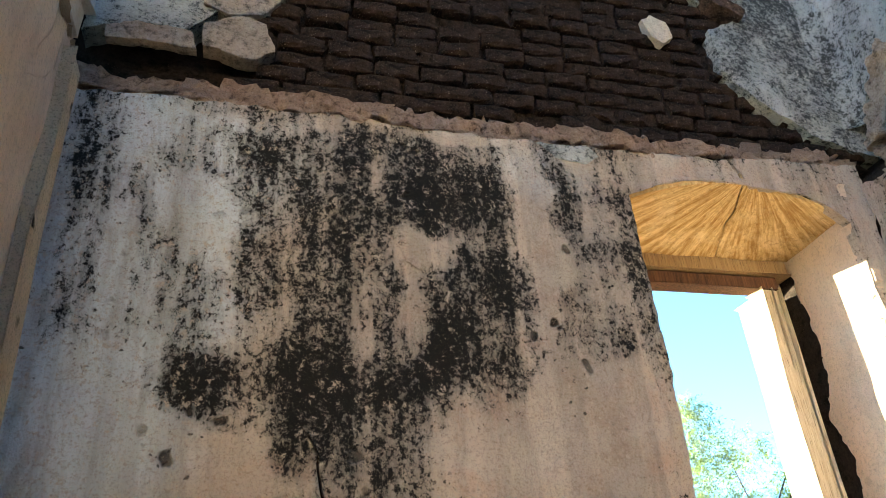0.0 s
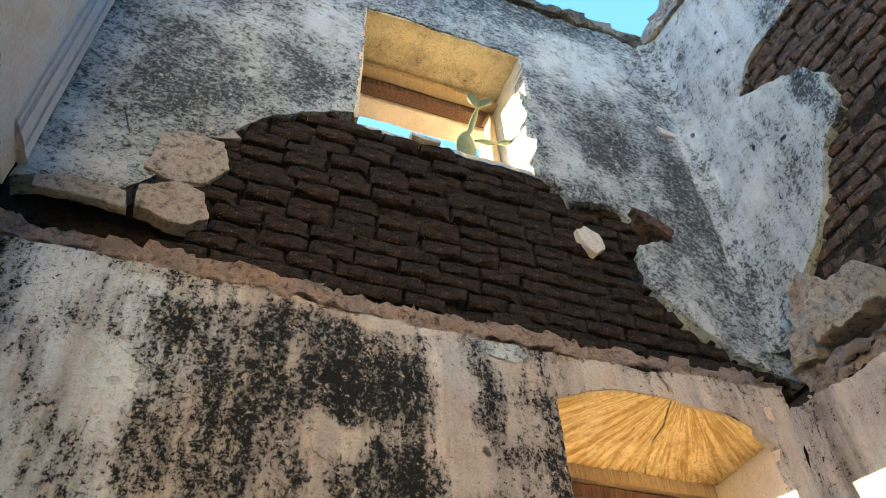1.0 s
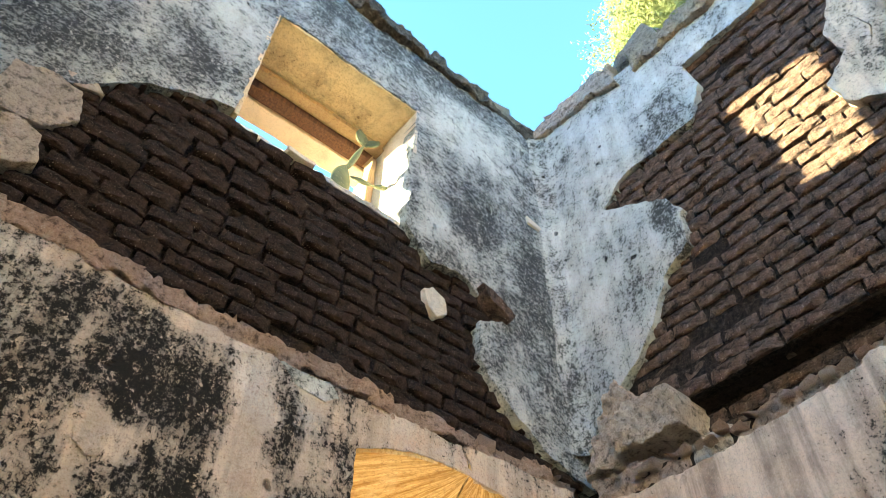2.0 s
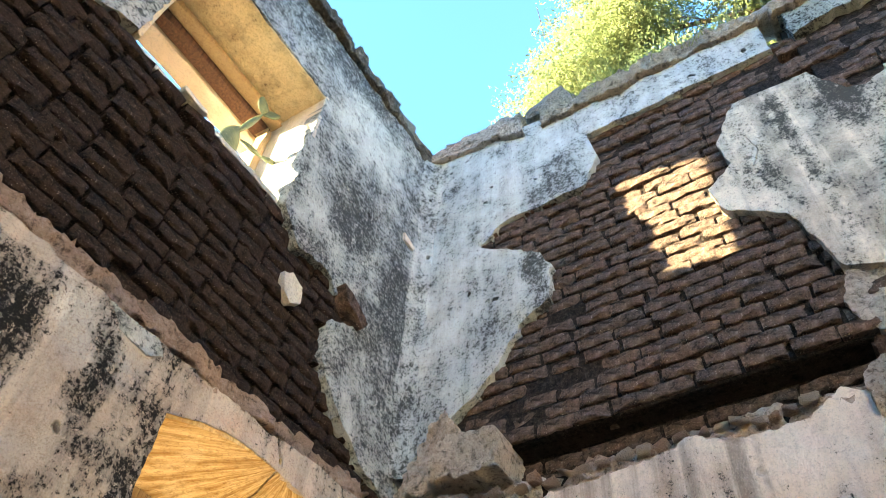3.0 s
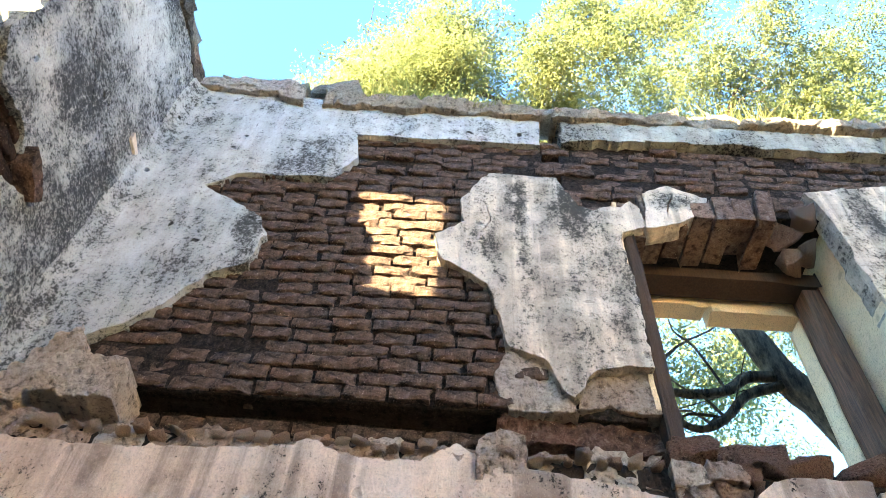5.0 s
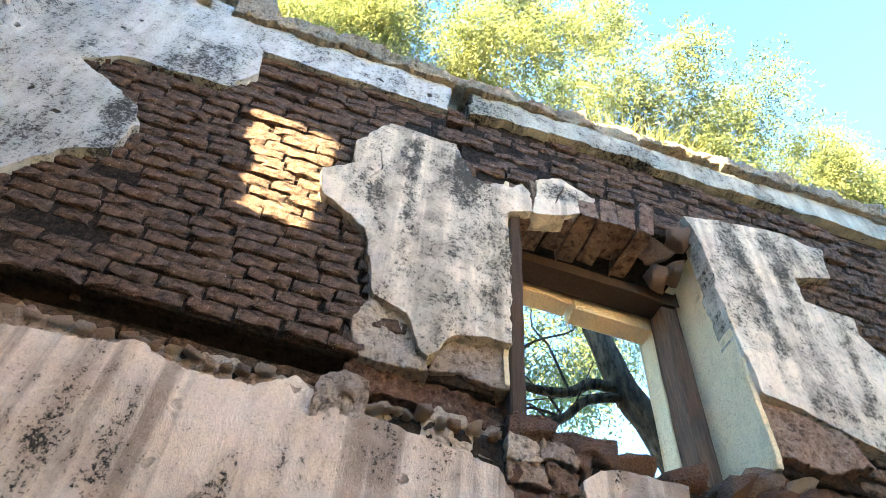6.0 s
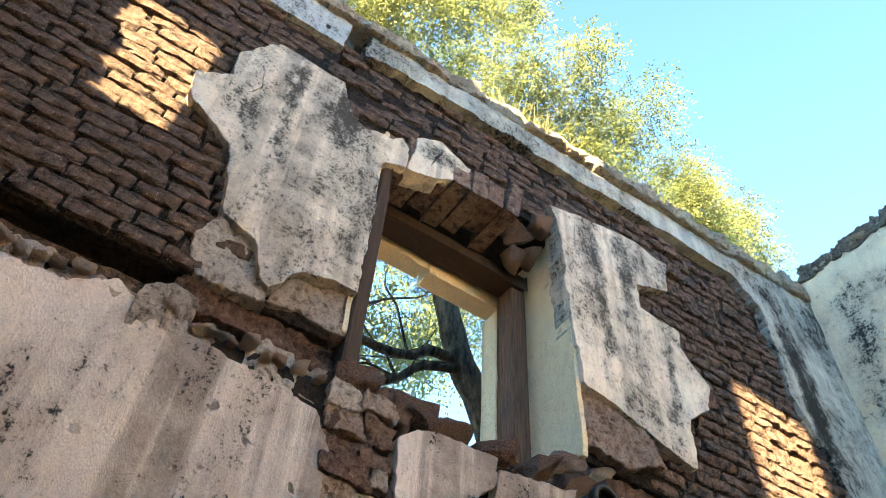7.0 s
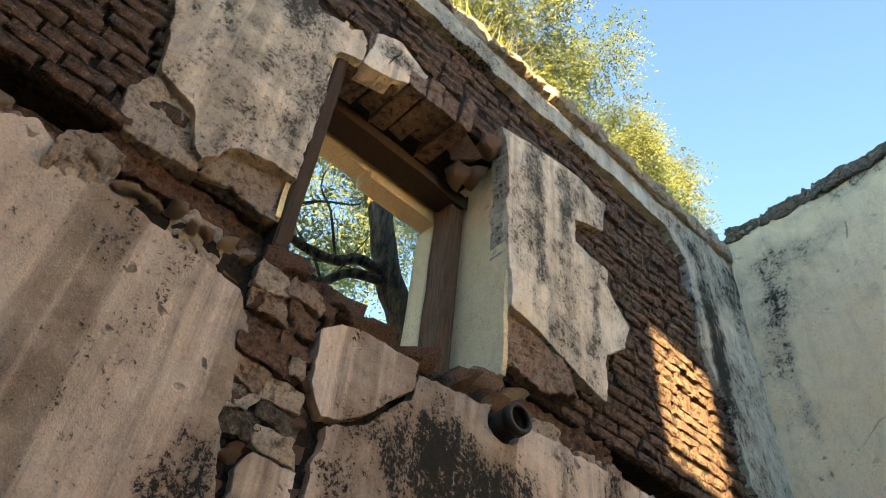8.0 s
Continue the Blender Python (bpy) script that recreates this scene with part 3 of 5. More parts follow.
def lay_bricks(parent, to, turn, u0, u1, z0, z1, face, wanted, near, most=300, seed=3, longs=0.35, batch=0):
    """Courses of long and short bricks wherever wanted(u, z) says so; those nearest to `near` are parts, the rest one mesh."""
    rng = random.Random(seed)
    laid = []
    for row in range(int((z1 - z0) / COURSE)):
        z = z0 + (row + 0.5) * COURSE
        u = u0 - rng.uniform(0, 0.3)
        while u < u1:
            kind = "long" if rng.random() < longs else "short"
            w = 0.33 if kind == "long" else 0.166
            c = u + w / 2
            if any(wanted(c + s * w * 0.45, z) for s in (-1, 0, 1)) and not any(lo - 0.01 < c + s * w / 2 < hi + 0.01 and bot < z < up for s in (-1, 1) for lo, hi, bot, up in GAPS):
                laid.append((c, z, kind))
            u += w
    laid.sort(key=lambda b: (b[0] - near[0]) ** 2 + (b[1] - near[1]) ** 2)
    rest_v, rest_f = [], []
    for n, (c, z, kind) in enumerate(laid):
        me = BRICKS[kind, rng.randrange(14) + batch]
        dip = 0.02 * math.sin(c * 2.1) * math.sin(z * 1.3)
        m = Matrix.Translation(to(c + rng.uniform(-0.006, 0.006), max(0.014, face + dip + rng.uniform(-0.007, 0.009)) + (rng.uniform(0.0, 0.028) if z > 4.9 else 0.0) + (rng.uniform(0.008, 0.03) if rng.random() < 0.12 else 0.0), z + rng.uniform(-0.003, 0.003)))
        m = m @ pose(0, 0, 0, rng.uniform(-2.5, 1.5), rng.uniform(-0.9, 0.9), turn + rng.uniform(-1.6, 1.6))
        if n < most:
            ob = new("brick", me)
            ob.matrix_world = m
            ob.parent = parent
        else:
            base = len(rest_v)
            rest_v += [m @ v.co for v in me.vertices]
            rest_f += [[base + k for k in p.vertices] for p in me.polygons]
    if rest_v:
        me = bpy.data.meshes.new("bricks")
        me.from_pydata(rest_v, [], rest_f)
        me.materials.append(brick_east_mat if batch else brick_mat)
        ob = new("bricks", me)
        ob.parent = parent
        tagged(ob, kind="stuff")


# ---------- setting ----------
def structure(name, boxes, to, material, label):
    bm = bmesh.new()
    for b in boxes:
        add_box(bm, to, *b)
    return tagged(link(name, bm, material), label, "wall", kind="structure")


ground_bm = bmesh.new()
bmesh.ops.create_grid(ground_bm, x_segments=60, y_segments=60, size=400)
for v in ground_bm.verts:
    v.co.z = -0.02 if max(abs(v.co.x), abs(v.co.y)) < 20 else -0.02 - 1.5 * abs(noise.noise(v.co * 0.01))
tagged(link("ground", ground_bm, earth_mat), "dry bare earth round the ruin", "ground", kind="structure")
floor_bm = bmesh.new()
bmesh.ops.create_grid(floor_bm, x_segments=40, y_segments=60, size=0.5)
for v in floor_bm.verts:
    v.co = Vector((FAR_WEST / 2 + v.co.x * -FAR_WEST, SOUTH / 2 + v.co.y * -SOUTH, 0.02 + 0.02 * noise.noise(v.co * 9)))
tagged(link("floor", floor_bm, earth_mat), "trodden earth floor of the roofless room", "floor", kind="structure")

wall_north = structure("wall_north", [
    (FAR_WEST, -1.15, 0.035, 0.58, 0, 3.2), (-0.20, -0.07, 0.035, 0.58, 0, 3.2), (-1.15, -0.20, 0.035, 0.58, 0, 0.9), (-1.15, -0.20, 0.035, 0.58, 3.10, 3.2),
    (-4.13, -1.87, 0.10, 0.58, 3.2, TOP), (-0.97, 0.10, 0.10, 0.58, 3.2, TOP), (-1.87, -0.97, 0.10, 0.58, 3.2, 4.17), (-1.87, -0.97, 0.10, 0.58, 5.15, TOP),
    # unseen west run, added; its opening lets in the second sun patch
    (-5.0, -4.13, 0.10, 0.58, 3.2, 4.2), (-5.0, -4.13, 0.10, 0.58, 5.08, TOP), (FAR_WEST, -5.0, 0.10, 0.58, 3.2, TOP),
    # unseen raised tops, added to keep low sun off the east and south walls
    (-3.9, 0.10, 0.36, 0.58, TOP, 6.2), (FAR_WEST, -3.9, 0.10, 0.58, TOP, 6.9)], to_north, mortar_mat, "ruined thick brick wall with window openings")
wall_east = structure("wall_east", [
    (SOUTH - 0.4, 0.58, -0.065, 0.58, 0, 2.9), (SOUTH - 0.4, -3.56, -0.065, 0.58, 2.9, 3.12), (-2.44, 0.58, -0.065, 0.58, 2.9, 3.12), (-3.56, -2.44, -0.03, 0.58, 2.9, 3.13), (-3.56, -2.44, 0.05, 0.58, 3.13, 3.22),
    (SOUTH - 0.4, -3.56, 0.19, 0.58, 3.12, 3.40), (-2.44, 0.58, 0.19, 0.58, 3.12, 3.40),
    (SOUTH - 0.4, -3.56, 0.10, 0.58, 3.40, 5.62), (-2.44, 0.58, 0.10, 0.58, 3.40, 4.93), (-2.44, -2.20, 0.10, 0.58, 4.93, 5.62), (-2.12, 0.58, 0.10, 0.58, 4.93, 5.62), (-2.20, -2.12, 0.34, 0.58, 4.93, 5.50), (-3.56, -2.44, 0.10, 0.58, 4.78, 5.62)], to_east, mortar_mat,
    "ruined dark brick wall with patches of plaster and a broken window")
wall_south = structure("wall_south", [(FAR_WEST, -0.065, 0.035, 0.5, 0, 3.12), (FAR_WEST, 0.10, 0.035, 0.5, 3.12, 5.98)], to_south, mortar_mat, "tall plastered end wall with a crumbling top")
wall_west = structure("wall_west", [(-0.62, 0.0, 0.035, 0.5, 0, 6.0)], to_west, mortar_mat, "plastered stub of a cross wall")
# added out of view: kept low for skylight, returns warm sun bounce
wall_far = structure("wall_far", [(SOUTH, 0.0, 0.0, 0.5, 0, 2.6)], lambda u, d, z: Vector((FAR_WEST - d, u, z)), cream_plaster, "unseen plain plastered wall added to close the ruin and bounce light")
# plaster coats
N_PATCH = [(-2.52, 3.55), (-2.57, 3.63), (-2.54, 3.78), (-2.40, 3.80), (-2.24, 3.99), (-2.13, 4.08), (-1.98, 4.18), (-1.88, 4.20), (-1.86, 4.6), (-1.85, 5.135),
           (-0.99, 5.135), (-1.0, 4.16), (-0.86, 4.01), (-0.66, 4.06), (-0.57, 4.0), (-0.39, 3.92), (-0.56, 3.83), (-0.56, 3.62), (-0.45, 3.45), (-0.33, 3.38), (-0.22, 3.30)]
part("plaster", sheet(to_north, ragged([(-2.93, 3.40), (-2.78, 3.45), (-2.62, 3.44)] + N_PATCH + [(0.05, 3.22), (0.05, TOP), (-2.93, TOP)], 0.03, 0.010),
                      [crack([(-2.24, 5.08), (-2.12, 5.03), (-2.02, 5.02), (-1.91, 4.95)]), crack([(-0.80, 4.80), (-0.70, 4.68), (-0.58, 4.64), (-0.45, 4.50)]), crack([(-0.50, 4.75), (-0.36, 4.62)]),
                       crack([(-0.84, 5.35), (-0.72, 5.30), (-0.62, 5.18)], 0.005), crack([(-2.8, 3.9), (-2.7, 3.84), (-2.66, 3.72)], 0.004)], 0.005, 0.10, 0.045, 0.007, 1), north_high, wall_north, "grey mottled plaster")
part("plaster", sheet(to_north, ragged([(-2.93, 0), (-0.09, 0), (-0.09, 3.17), (-0.5, 3.16), (-1.1, 3.13), (-1.6, 3.12), (-2.2, 3.15), (-2.93, 3.15)], 0.03, 0.008),
                      [ragged([(-1.13, 0.9), (-0.22, 0.9), (-0.22, 2.9), (-0.31, 2.98), (-0.45, 3.02), (-0.64, 3.04), (-0.85, 3.03), (-1.0, 3.0), (-1.12, 2.94)], 0.04, 0.005, 2),
                       [(-0.645, 3.062), (-0.622, 3.058), (-0.628, 3.085), (-0.652, 3.115), (-0.668, 3.145), (-0.676, 3.14), (-0.664, 3.108), (-0.650, 3.085)],
                       crack([(-2.22, 2.14), (-2.17, 2.06), (-2.165, 1.96), (-2.12, 1.86), (-2.13, 1.7)])],
                      0.0, 0.04, 0.05, 0.008, 2), north_low, wall_north, "mould-blackened cream plaster")
part("render", sheet(to_north, ragged([(-2.57, 3.56), (-2.48, 3.54), (-2.38, 3.55), (-2.32, 3.65), (-2.35, 3.78), (-2.45, 3.80), (-2.56, 3.76)], 0.02, 0.009, 5), [], -0.006, 0.10, 0.02, 0.006, 5),
     rough_mat, wall_north, "bare pale render")
part("render", sheet(to_north, ragged([(-2.56, 3.36), (-2.40, 3.33), (-2.34, 3.37), (-2.37, 3.50), (-2.44, 3.53), (-2.56, 3.46)], 0.02, 0.009, 6), [], -0.010, 0.05, 0.02, 0.008, 6),
     rough_mat, wall_north, "bare pale render")
part("render", sheet(to_north, ragged([(-2.86, 3.37), (-2.70, 3.37), (-2.58, 3.36), (-2.60, 3.44), (-2.75, 3.45), (-2.86, 3.42)], 0.02, 0.008, 7), [], -0.006, 0.03, 0.02, 0.006, 7),
     rough_mat, wall_north, "bare pale render")
part("plaster_flake", sheet(to_north, ragged([(-0.88, 3.84), (-0.83, 3.87), (-0.77, 3.84), (-0.75, 3.76), (-0.80, 3.71), (-0.85, 3.74)], 0.02, 0.006, 8), [], 0.012, 0.05, 0.02, 0.004, 8),
     white_plaster, wall_north, "small white flake left on the bricks")

part("render", sheet(to_north, ragged([(-2.12, 3.06), (-2.06, 3.0), (-1.99, 2.955), (-1.92, 2.965), (-1.96, 3.01), (-2.04, 3.03), (-2.08, 3.07)], 0.015, 0.008, 51), [], -0.004, 0.02, 0.02, 0.006, 51), rough_mat, wall_north, "bare spot in the plaster")
part("brick_shell", sheet(to_north, ragged([(-0.57, 4.03), (-0.50, 4.02), (-0.375, 3.945), (-0.40, 3.90), (-0.54, 3.97)], 0.015, 0.006, 56), [], -0.035, 0.06, 0.02, 0.006, 56), brick_east_mat, wall_north, "loose shell of brown brick")
part("plaster_flake", sheet(to_north, ragged([(-1.62, 4.175), (-1.50, 4.165), (-1.49, 4.145), (-1.61, 4.15)], 0.015, 0.005, 58), [], -0.004, 0.06, 0.02, 0.004, 58), white_plaster, wall_north, "pale crumb of plaster under the sill")
part("plaster_flake", sheet(to_north, ragged([(-2.42, 3.86), (-2.33, 3.89), (-2.29, 3.85), (-2.38, 3.81)], 0.015, 0.006, 59), [], 0.004, 0.06, 0.02, 0.004, 59), rough_mat, wall_north, "pale crumb of render")
part("plaster_flake", sheet(to_north, ragged([(-0.20, 4.83), (-0.19, 4.78), (-0.10, 4.77), (-0.09, 4.80)], 0.015, 0.005, 54), [], -0.012, 0.02, 0.02, 0.003, 54), white_plaster, wall_north, "pale lifted flake of plaster")
part("plaster_flake", sheet(to_north, ragged([(-1.44, 3.12), (-1.36, 3.055), (-1.26, 3.05), (-1.21, 3.09), (-1.25, 3.125)], 0.015, 0.006, 52), [], -0.005, 0.02, 0.02, 0.003, 52), north_high, wall_north, "pale bluish limewash patch")
part("plaster_flake", sheet(to_north, ragged([(-1.97, 2.72), (-1.93, 2.62), (-1.85, 2.60), (-1.82, 2.70), (-1.87, 2.79), (-1.93, 2.80)], 0.015, 0.010, 53), [], -0.008, 0.02, 0.015, 0.022, 53), north_low, wall_north, "broken pinkish plaster scar")
E_CORNER = [(-0.22, 3.58), (-0.35, 3.66), (-0.49, 3.80), (-0.60, 4.0), (-0.77, 4.11), (-0.79, 4.3), (-0.73, 4.45), (-0.37, 4.70), (-0.50, 4.83), (-1.01, 4.85), (-1.10, 5.07),
            (-1.07, 5.32), (-1.42, 5.29), (-1.75, 5.32), (-2.10, 5.32)]
part("plaster", sheet(to_east, ragged([(0.05, 3.30)] + E_CORNER + [(-2.10, 5.60), (0.05, 5.78)], 0.03, 0.010, 9), [], 0.0, 0.10, 0.045, 0.007, 9), east_high, wall_east, "bluish grey plaster in the corner")
cove_bm = bmesh.new()
cove = []
for k in range(64):
    z = 3.36 + (TOP - 0.06 - 3.36) * k / 63
    r = 0.085 + 0.03 * noise.noise(Vector((3, 7, z * 1.9))) + 0.012 * noise.noise(Vector((1, 2, z * 7)))
    cove.append([cove_bm.verts.new((-r + r * math.sin(a * 0.1963) + 0.006 * (a in (0, 8)), -r + r * math.cos(a * 0.1963) + 0.006 * (a in (0, 8)), z)) for a in range(9)])
for low, up in zip(cove, cove[1:]):
    for a in range(8):
        cove_bm.faces.new((low[a], low[a + 1], up[a + 1], up[a]))
part("plaster", cove_bm, east_high, wall_east, "rounded plaster in the corner", True)
part("plaster", sheet(to_east, ragged([(-2.22, 5.36), (-2.9, 5.42), (-3.7, 5.42), (-4.4, 5.44), (-5.02, 5.42), (-5.22, 5.22), (-5.24, 4.85), (-5.20, 4.5), (-5.32, 4.2), (-5.45, 3.7), (-5.62, 3.42),
                                       (-5.93, 3.30), (-5.93, 5.75), (-4.0, 5.62), (-2.22, 5.60)], 0.03, 0.016, 10), [], -0.01, 0.10, 0.045, 0.007, 10), cornice_plaster, wall_east, "white plaster band under the parapet")
E_LEFT = [(-1.81, 4.95), (-1.68, 4.70), (-1.70, 4.51), (-1.57, 4.38), (-1.61, 4.21), (-1.82, 4.04), (-1.85, 3.90), (-1.91, 3.67), (-2.04, 3.63), (-2.11, 3.48), (-2.15, 3.44), (-2.23, 3.56),
          (-2.34, 3.61), (-2.46, 3.62), (-2.455, 4.1), (-2.45, 4.50), (-2.38, 4.62), (-2.26, 4.70), (-2.16, 4.94)]
part("plaster", sheet(to_east, ragged(E_LEFT, 0.03, 0.009, 11), [crack([(-1.74, 4.72), (-1.81, 4.64), (-1.83, 4.52), (-1.78, 4.42)], 0.005), crack([(-2.28, 4.62), (-2.36, 4.54), (-2.43, 4.55)])], -0.020, 0.10, 0.04, 0.007, 11), east_warm, wall_east, "streaked grey plaster beside the window")
part("render", sheet(to_east, ragged([(-1.90, 3.40), (-1.85, 3.55), (-1.92, 3.70), (-2.05, 3.66), (-2.12, 3.5), (-2.16, 3.40), (-2.0, 3.38)], 0.02, 0.016, 12), [], 0.010, 0.14, 0.014, 0.024, 12),
     rough_mat, wall_east, "bare pale render")
part("render", sheet(to_east, ragged([(-2.16, 3.42), (-2.22, 3.60), (-2.46, 3.66), (-2.475, 3.42), (-2.3, 3.44)], 0.02, 0.014, 13), [], 0.030, 0.14, 0.014, 0.016, 13),
     stone_mat, wall_east, "combed reddish render")
part("render", sheet(to_east, ragged([(-0.05, 3.24), (-0.07, 3.40), (-0.20, 3.56), (-0.25, 3.62), (-0.29, 3.52), (-0.26, 3.42), (-0.22, 3.32), (-0.20, 3.24)], 0.02, 0.016, 14), [], -0.045, 0.15, 0.016, 0.028, 14),
     rough_mat, wall_east, "bare broken render")
part("render", sheet(to_east, ragged([(-0.22, 3.25), (-0.25, 3.36), (-0.30, 3.46), (-0.40, 3.45), (-0.50, 3.44), (-0.535, 3.40), (-0.52, 3.23)], 0.02, 0.014, 55), [], -0.085, 0.15, 0.016, 0.030, 55),
     rough_mat, wall_east, "broken block of bare render")
part("plaster", sheet(to_east, ragged([(-2.585, 4.56), (-2.75, 4.61), (-2.90, 4.72), (-2.93, 4.86), (-2.76, 4.93), (-2.60, 4.84)], 0.03, 0.010, 15), [crack([(-2.70, 4.66), (-2.72, 4.75), (-2.77, 4.88)])], -0.008, 0.10, 0.03, 0.006, 15),
     east_warm, wall_east, "stained plaster over the window")
part("plaster", sheet(to_east, ragged([(-2.32, 4.47), (-2.455, 4.48), (-2.57, 4.55), (-2.57, 4.70), (-2.53, 4.76), (-2.47, 4.70), (-2.38, 4.70), (-2.30, 4.64)], 0.03, 0.008, 16), [], -0.012, 0.10, 0.03, 0.006, 16),
     east_warm, wall_east, "cracked plaster over the window")
E_RIGHT = [(-3.46, 4.95), (-3.83, 5.03), (-4.10, 5.07), (-4.34, 5.03), (-4.28, 4.77), (-4.03, 4.67), (-4.03, 4.48), (-4.29, 4.46), (-4.28, 4.33), (-4.43, 4.14), (-4.36, 3.97), (-4.21, 3.85),
           (-4.18, 3.56), (-3.85, 3.66), (-3.56, 3.74), (-3.52, 4.2), (-3.52, 4.66)]
part("plaster", sheet(to_east, ragged(E_RIGHT, 0.03, 0.009, 17), [crack([(-3.62, 4.9), (-3.60, 4.7), (-3.66, 4.5)], 0.004), crack([(-3.56, 4.05), (-3.75, 3.86), (-3.95, 3.74)], 0.005)], -0.018, 0.10, 0.04, 0.007, 17), east_warm, wall_east, "streaked pale plaster beside the window")
part("render", sheet(to_east, ragged([(-3.56, 3.76), (-3.9, 3.64), (-4.0, 3.5), (-3.75, 3.42), (-3.57, 3.45)], 0.02, 0.018, 18), [], 0.0, 0.14, 0.02, 0.022, 18),
     stone_mat, wall_east, "bare reddish render")

part("masonry", sheet(to_east, ragged([(-1.88, 3.30), (-1.90, 3.42), (-2.1, 3.44), (-2.3, 3.46), (-2.475, 3.45), (-2.48, 3.27), (-2.2, 3.27)], 0.02, 0.02, 29), [], 0.075, 0.2, 0.02, 0.03, 29),
     redstone_mat, wall_east, "broken dark red masonry")
part("masonry", sheet(to_east, ragged([(-3.56, 3.30), (-3.57, 3.46), (-3.9, 3.50), (-4.3, 3.46), (-4.3, 3.28)], 0.02, 0.02, 30), [], 0.06, 0.2, 0.02, 0.03, 30),
     redstone_mat, wall_east, "broken dark red masonry")
part("plaster", sheet(to_east, ragged([(0.0, 0), (0.0, 3.08), (-0.5, 3.03), (-1.1, 3.06), (-1.25, 3.11), (-1.4, 3.05), (-1.62, 3.06), (-1.72, 3.13), (-1.84, 3.07), (-2.2, 3.02), (-2.38, 2.98), (-2.45, 2.85),
                                       (-2.44, 2.6), (-2.51, 2.4), (-2.56, 0)], 0.03, 0.012, 19), [], -0.10, -0.05, 0.05, 0.008, 19), east_low, wall_east, "rain-streaked pinkish plaster")
HOLE = [(-3.45 + 0.085 * math.cos(a * 0.5236), 3.06 + 0.075 * math.sin(a * 0.5236)) for a in range(12)]
part("plaster", sheet(to_east, ragged([(-2.76, 0), (-2.73, 2.5), (-2.75, 2.715), (-2.885, 2.79), (-2.99, 2.915), (-3.035, 2.96), (-3.05, 3.05), (-3.3, 3.10), (-3.8, 3.12), (-4.7, 3.16), (-5.93, 3.2), (-5.93, 0)], 0.03, 0.010, 20),
                      [ragged(HOLE, 0.03, 0.006, 20)], -0.10, -0.05, 0.05, 0.008, 20), east_low, wall_east, "pinkish grey plaster below the window")
part("plaster", sheet(to_east, ragged([(-2.655, 3.0), (-2.67, 2.82), (-2.72, 2.74), (-2.80, 2.765), (-2.885, 2.822), (-2.985, 2.945), (-3.03, 2.985), (-3.04, 3.09), (-2.85, 3.09), (-2.72, 3.07)], 0.02, 0.006, 42), [], -0.108, -0.05, 0.04, 0.006, 42),
     east_low, wall_east, "cracked slab of plaster")
GASH_Z = (3.14, 3.05, 2.955, 2.885, 2.80, 2.725, 2.655, 2.57)
gash_rng = random.Random(9)
for k, (up, low) in enumerate(zip(GASH_Z, GASH_Z[1:])):
    def side(z, shift):
        return shift - 0.13 * max(0.0, 3.0 - z) * 0.6
    cut = gash_rng.uniform(0.35, 0.65)
    width = 0.235
    for n, (f0, f1) in enumerate(((0.0, cut), (cut, 1.0))):
        loop = [(side(z, -2.415) - width * f + gash_rng.uniform(-0.012, 0.012), z + gash_rng.uniform(-0.014, 0.014)) for f, z in ((f0, up - 0.008), (f1 - 0.03, up - 0.008), (f1 - 0.03, (up + low) / 2), (f1 - 0.03, low), (f0, low))]
        kind = (rough_mat, stone_mat, redstone_mat, redstone_mat, stone_mat, rough_mat, crust_mat)[(k + n) % 7]
        part("masonry", sheet(to_east, ragged(loop, 0.012, 0.008, 90 + 2 * k + n), [], -0.085 - gash_rng.uniform(0.0, 0.03), 0.0, 0.013, 0.020, 90 + 2 * k + n), kind, wall_east, "loose broken masonry")
part("plaster", sheet(to_east, ragged([(-2.5, 0), (-2.53, 2.5), (-2.56, 2.56), (-2.70, 2.56), (-2.72, 0)], 0.03, 0.008, 21), [], -0.095, -0.05, 0.05, 0.006, 21), east_low, wall_east)
part("plaster", sheet(to_south, ragged([(-2.93, 0), (0, 0), (0, 5.93), (-2.93, 5.95)], 0.03, 0.008, 22), [crack([(-0.75, 5.75), (-0.85, 5.55), (-0.82, 5.4), (-0.95, 5.25)]), crack([(-0.45, 3.95), (-0.6, 4.1), (-0.8, 4.1)])], 0.0, 0.04, 0.05, 0.012, 22), south_plaster, wall_south, "stained cream plaster")
part("plaster", sheet(to_west, ragged([(-0.62, 0), (0.0, 0), (0.0, 3.3), (-0.62, 3.3)], 0.05, 0.004, 23), [crack([(-0.125, 3.26), (-0.13, 3.1), (-0.20, 3.0), (-0.30, 2.93), (-0.46, 2.76)], 0.012), crack([(-0.20, 3.28), (-0.24, 3.12), (-0.30, 3.0)], 0.008), crack([(-0.118, 2.75), (-0.125, 2.66), (-0.15, 2.60)], 0.006)], 0.0, 0.04, 0.05, 0.006, 23), peach_plaster, wall_west, "cracked peach plaster")
part("plaster", sheet(to_west, ragged([(-0.62, 3.34), (-0.0, 3.34), (-0.0, 6.0), (-0.62, 6.0)], 0.05, 0.004, 24), [], 0.0, 0.04, 0.05, 0.004, 24), west_plaster, wall_west, "smooth whitish plaster")
part("plaster", sheet(to_south, ragged([(FAR_WEST, 0), (-2.95, 0), (-2.95, 5.95), (FAR_WEST, 5.95)], 0.1, 0.004, 27), [], 0.0, 0.04, 0.2, 0.012, 27), south_plaster, wall_south)
part("plaster", sheet(to_north, ragged([(FAR_WEST, 0), (-3.45, 0), (-3.45, 3.2), (FAR_WEST, 3.2)], 0.1, 0.004, 28), [], 0.0, 0.04, 0.2, 0.012, 28), peach_plaster, wall_north)


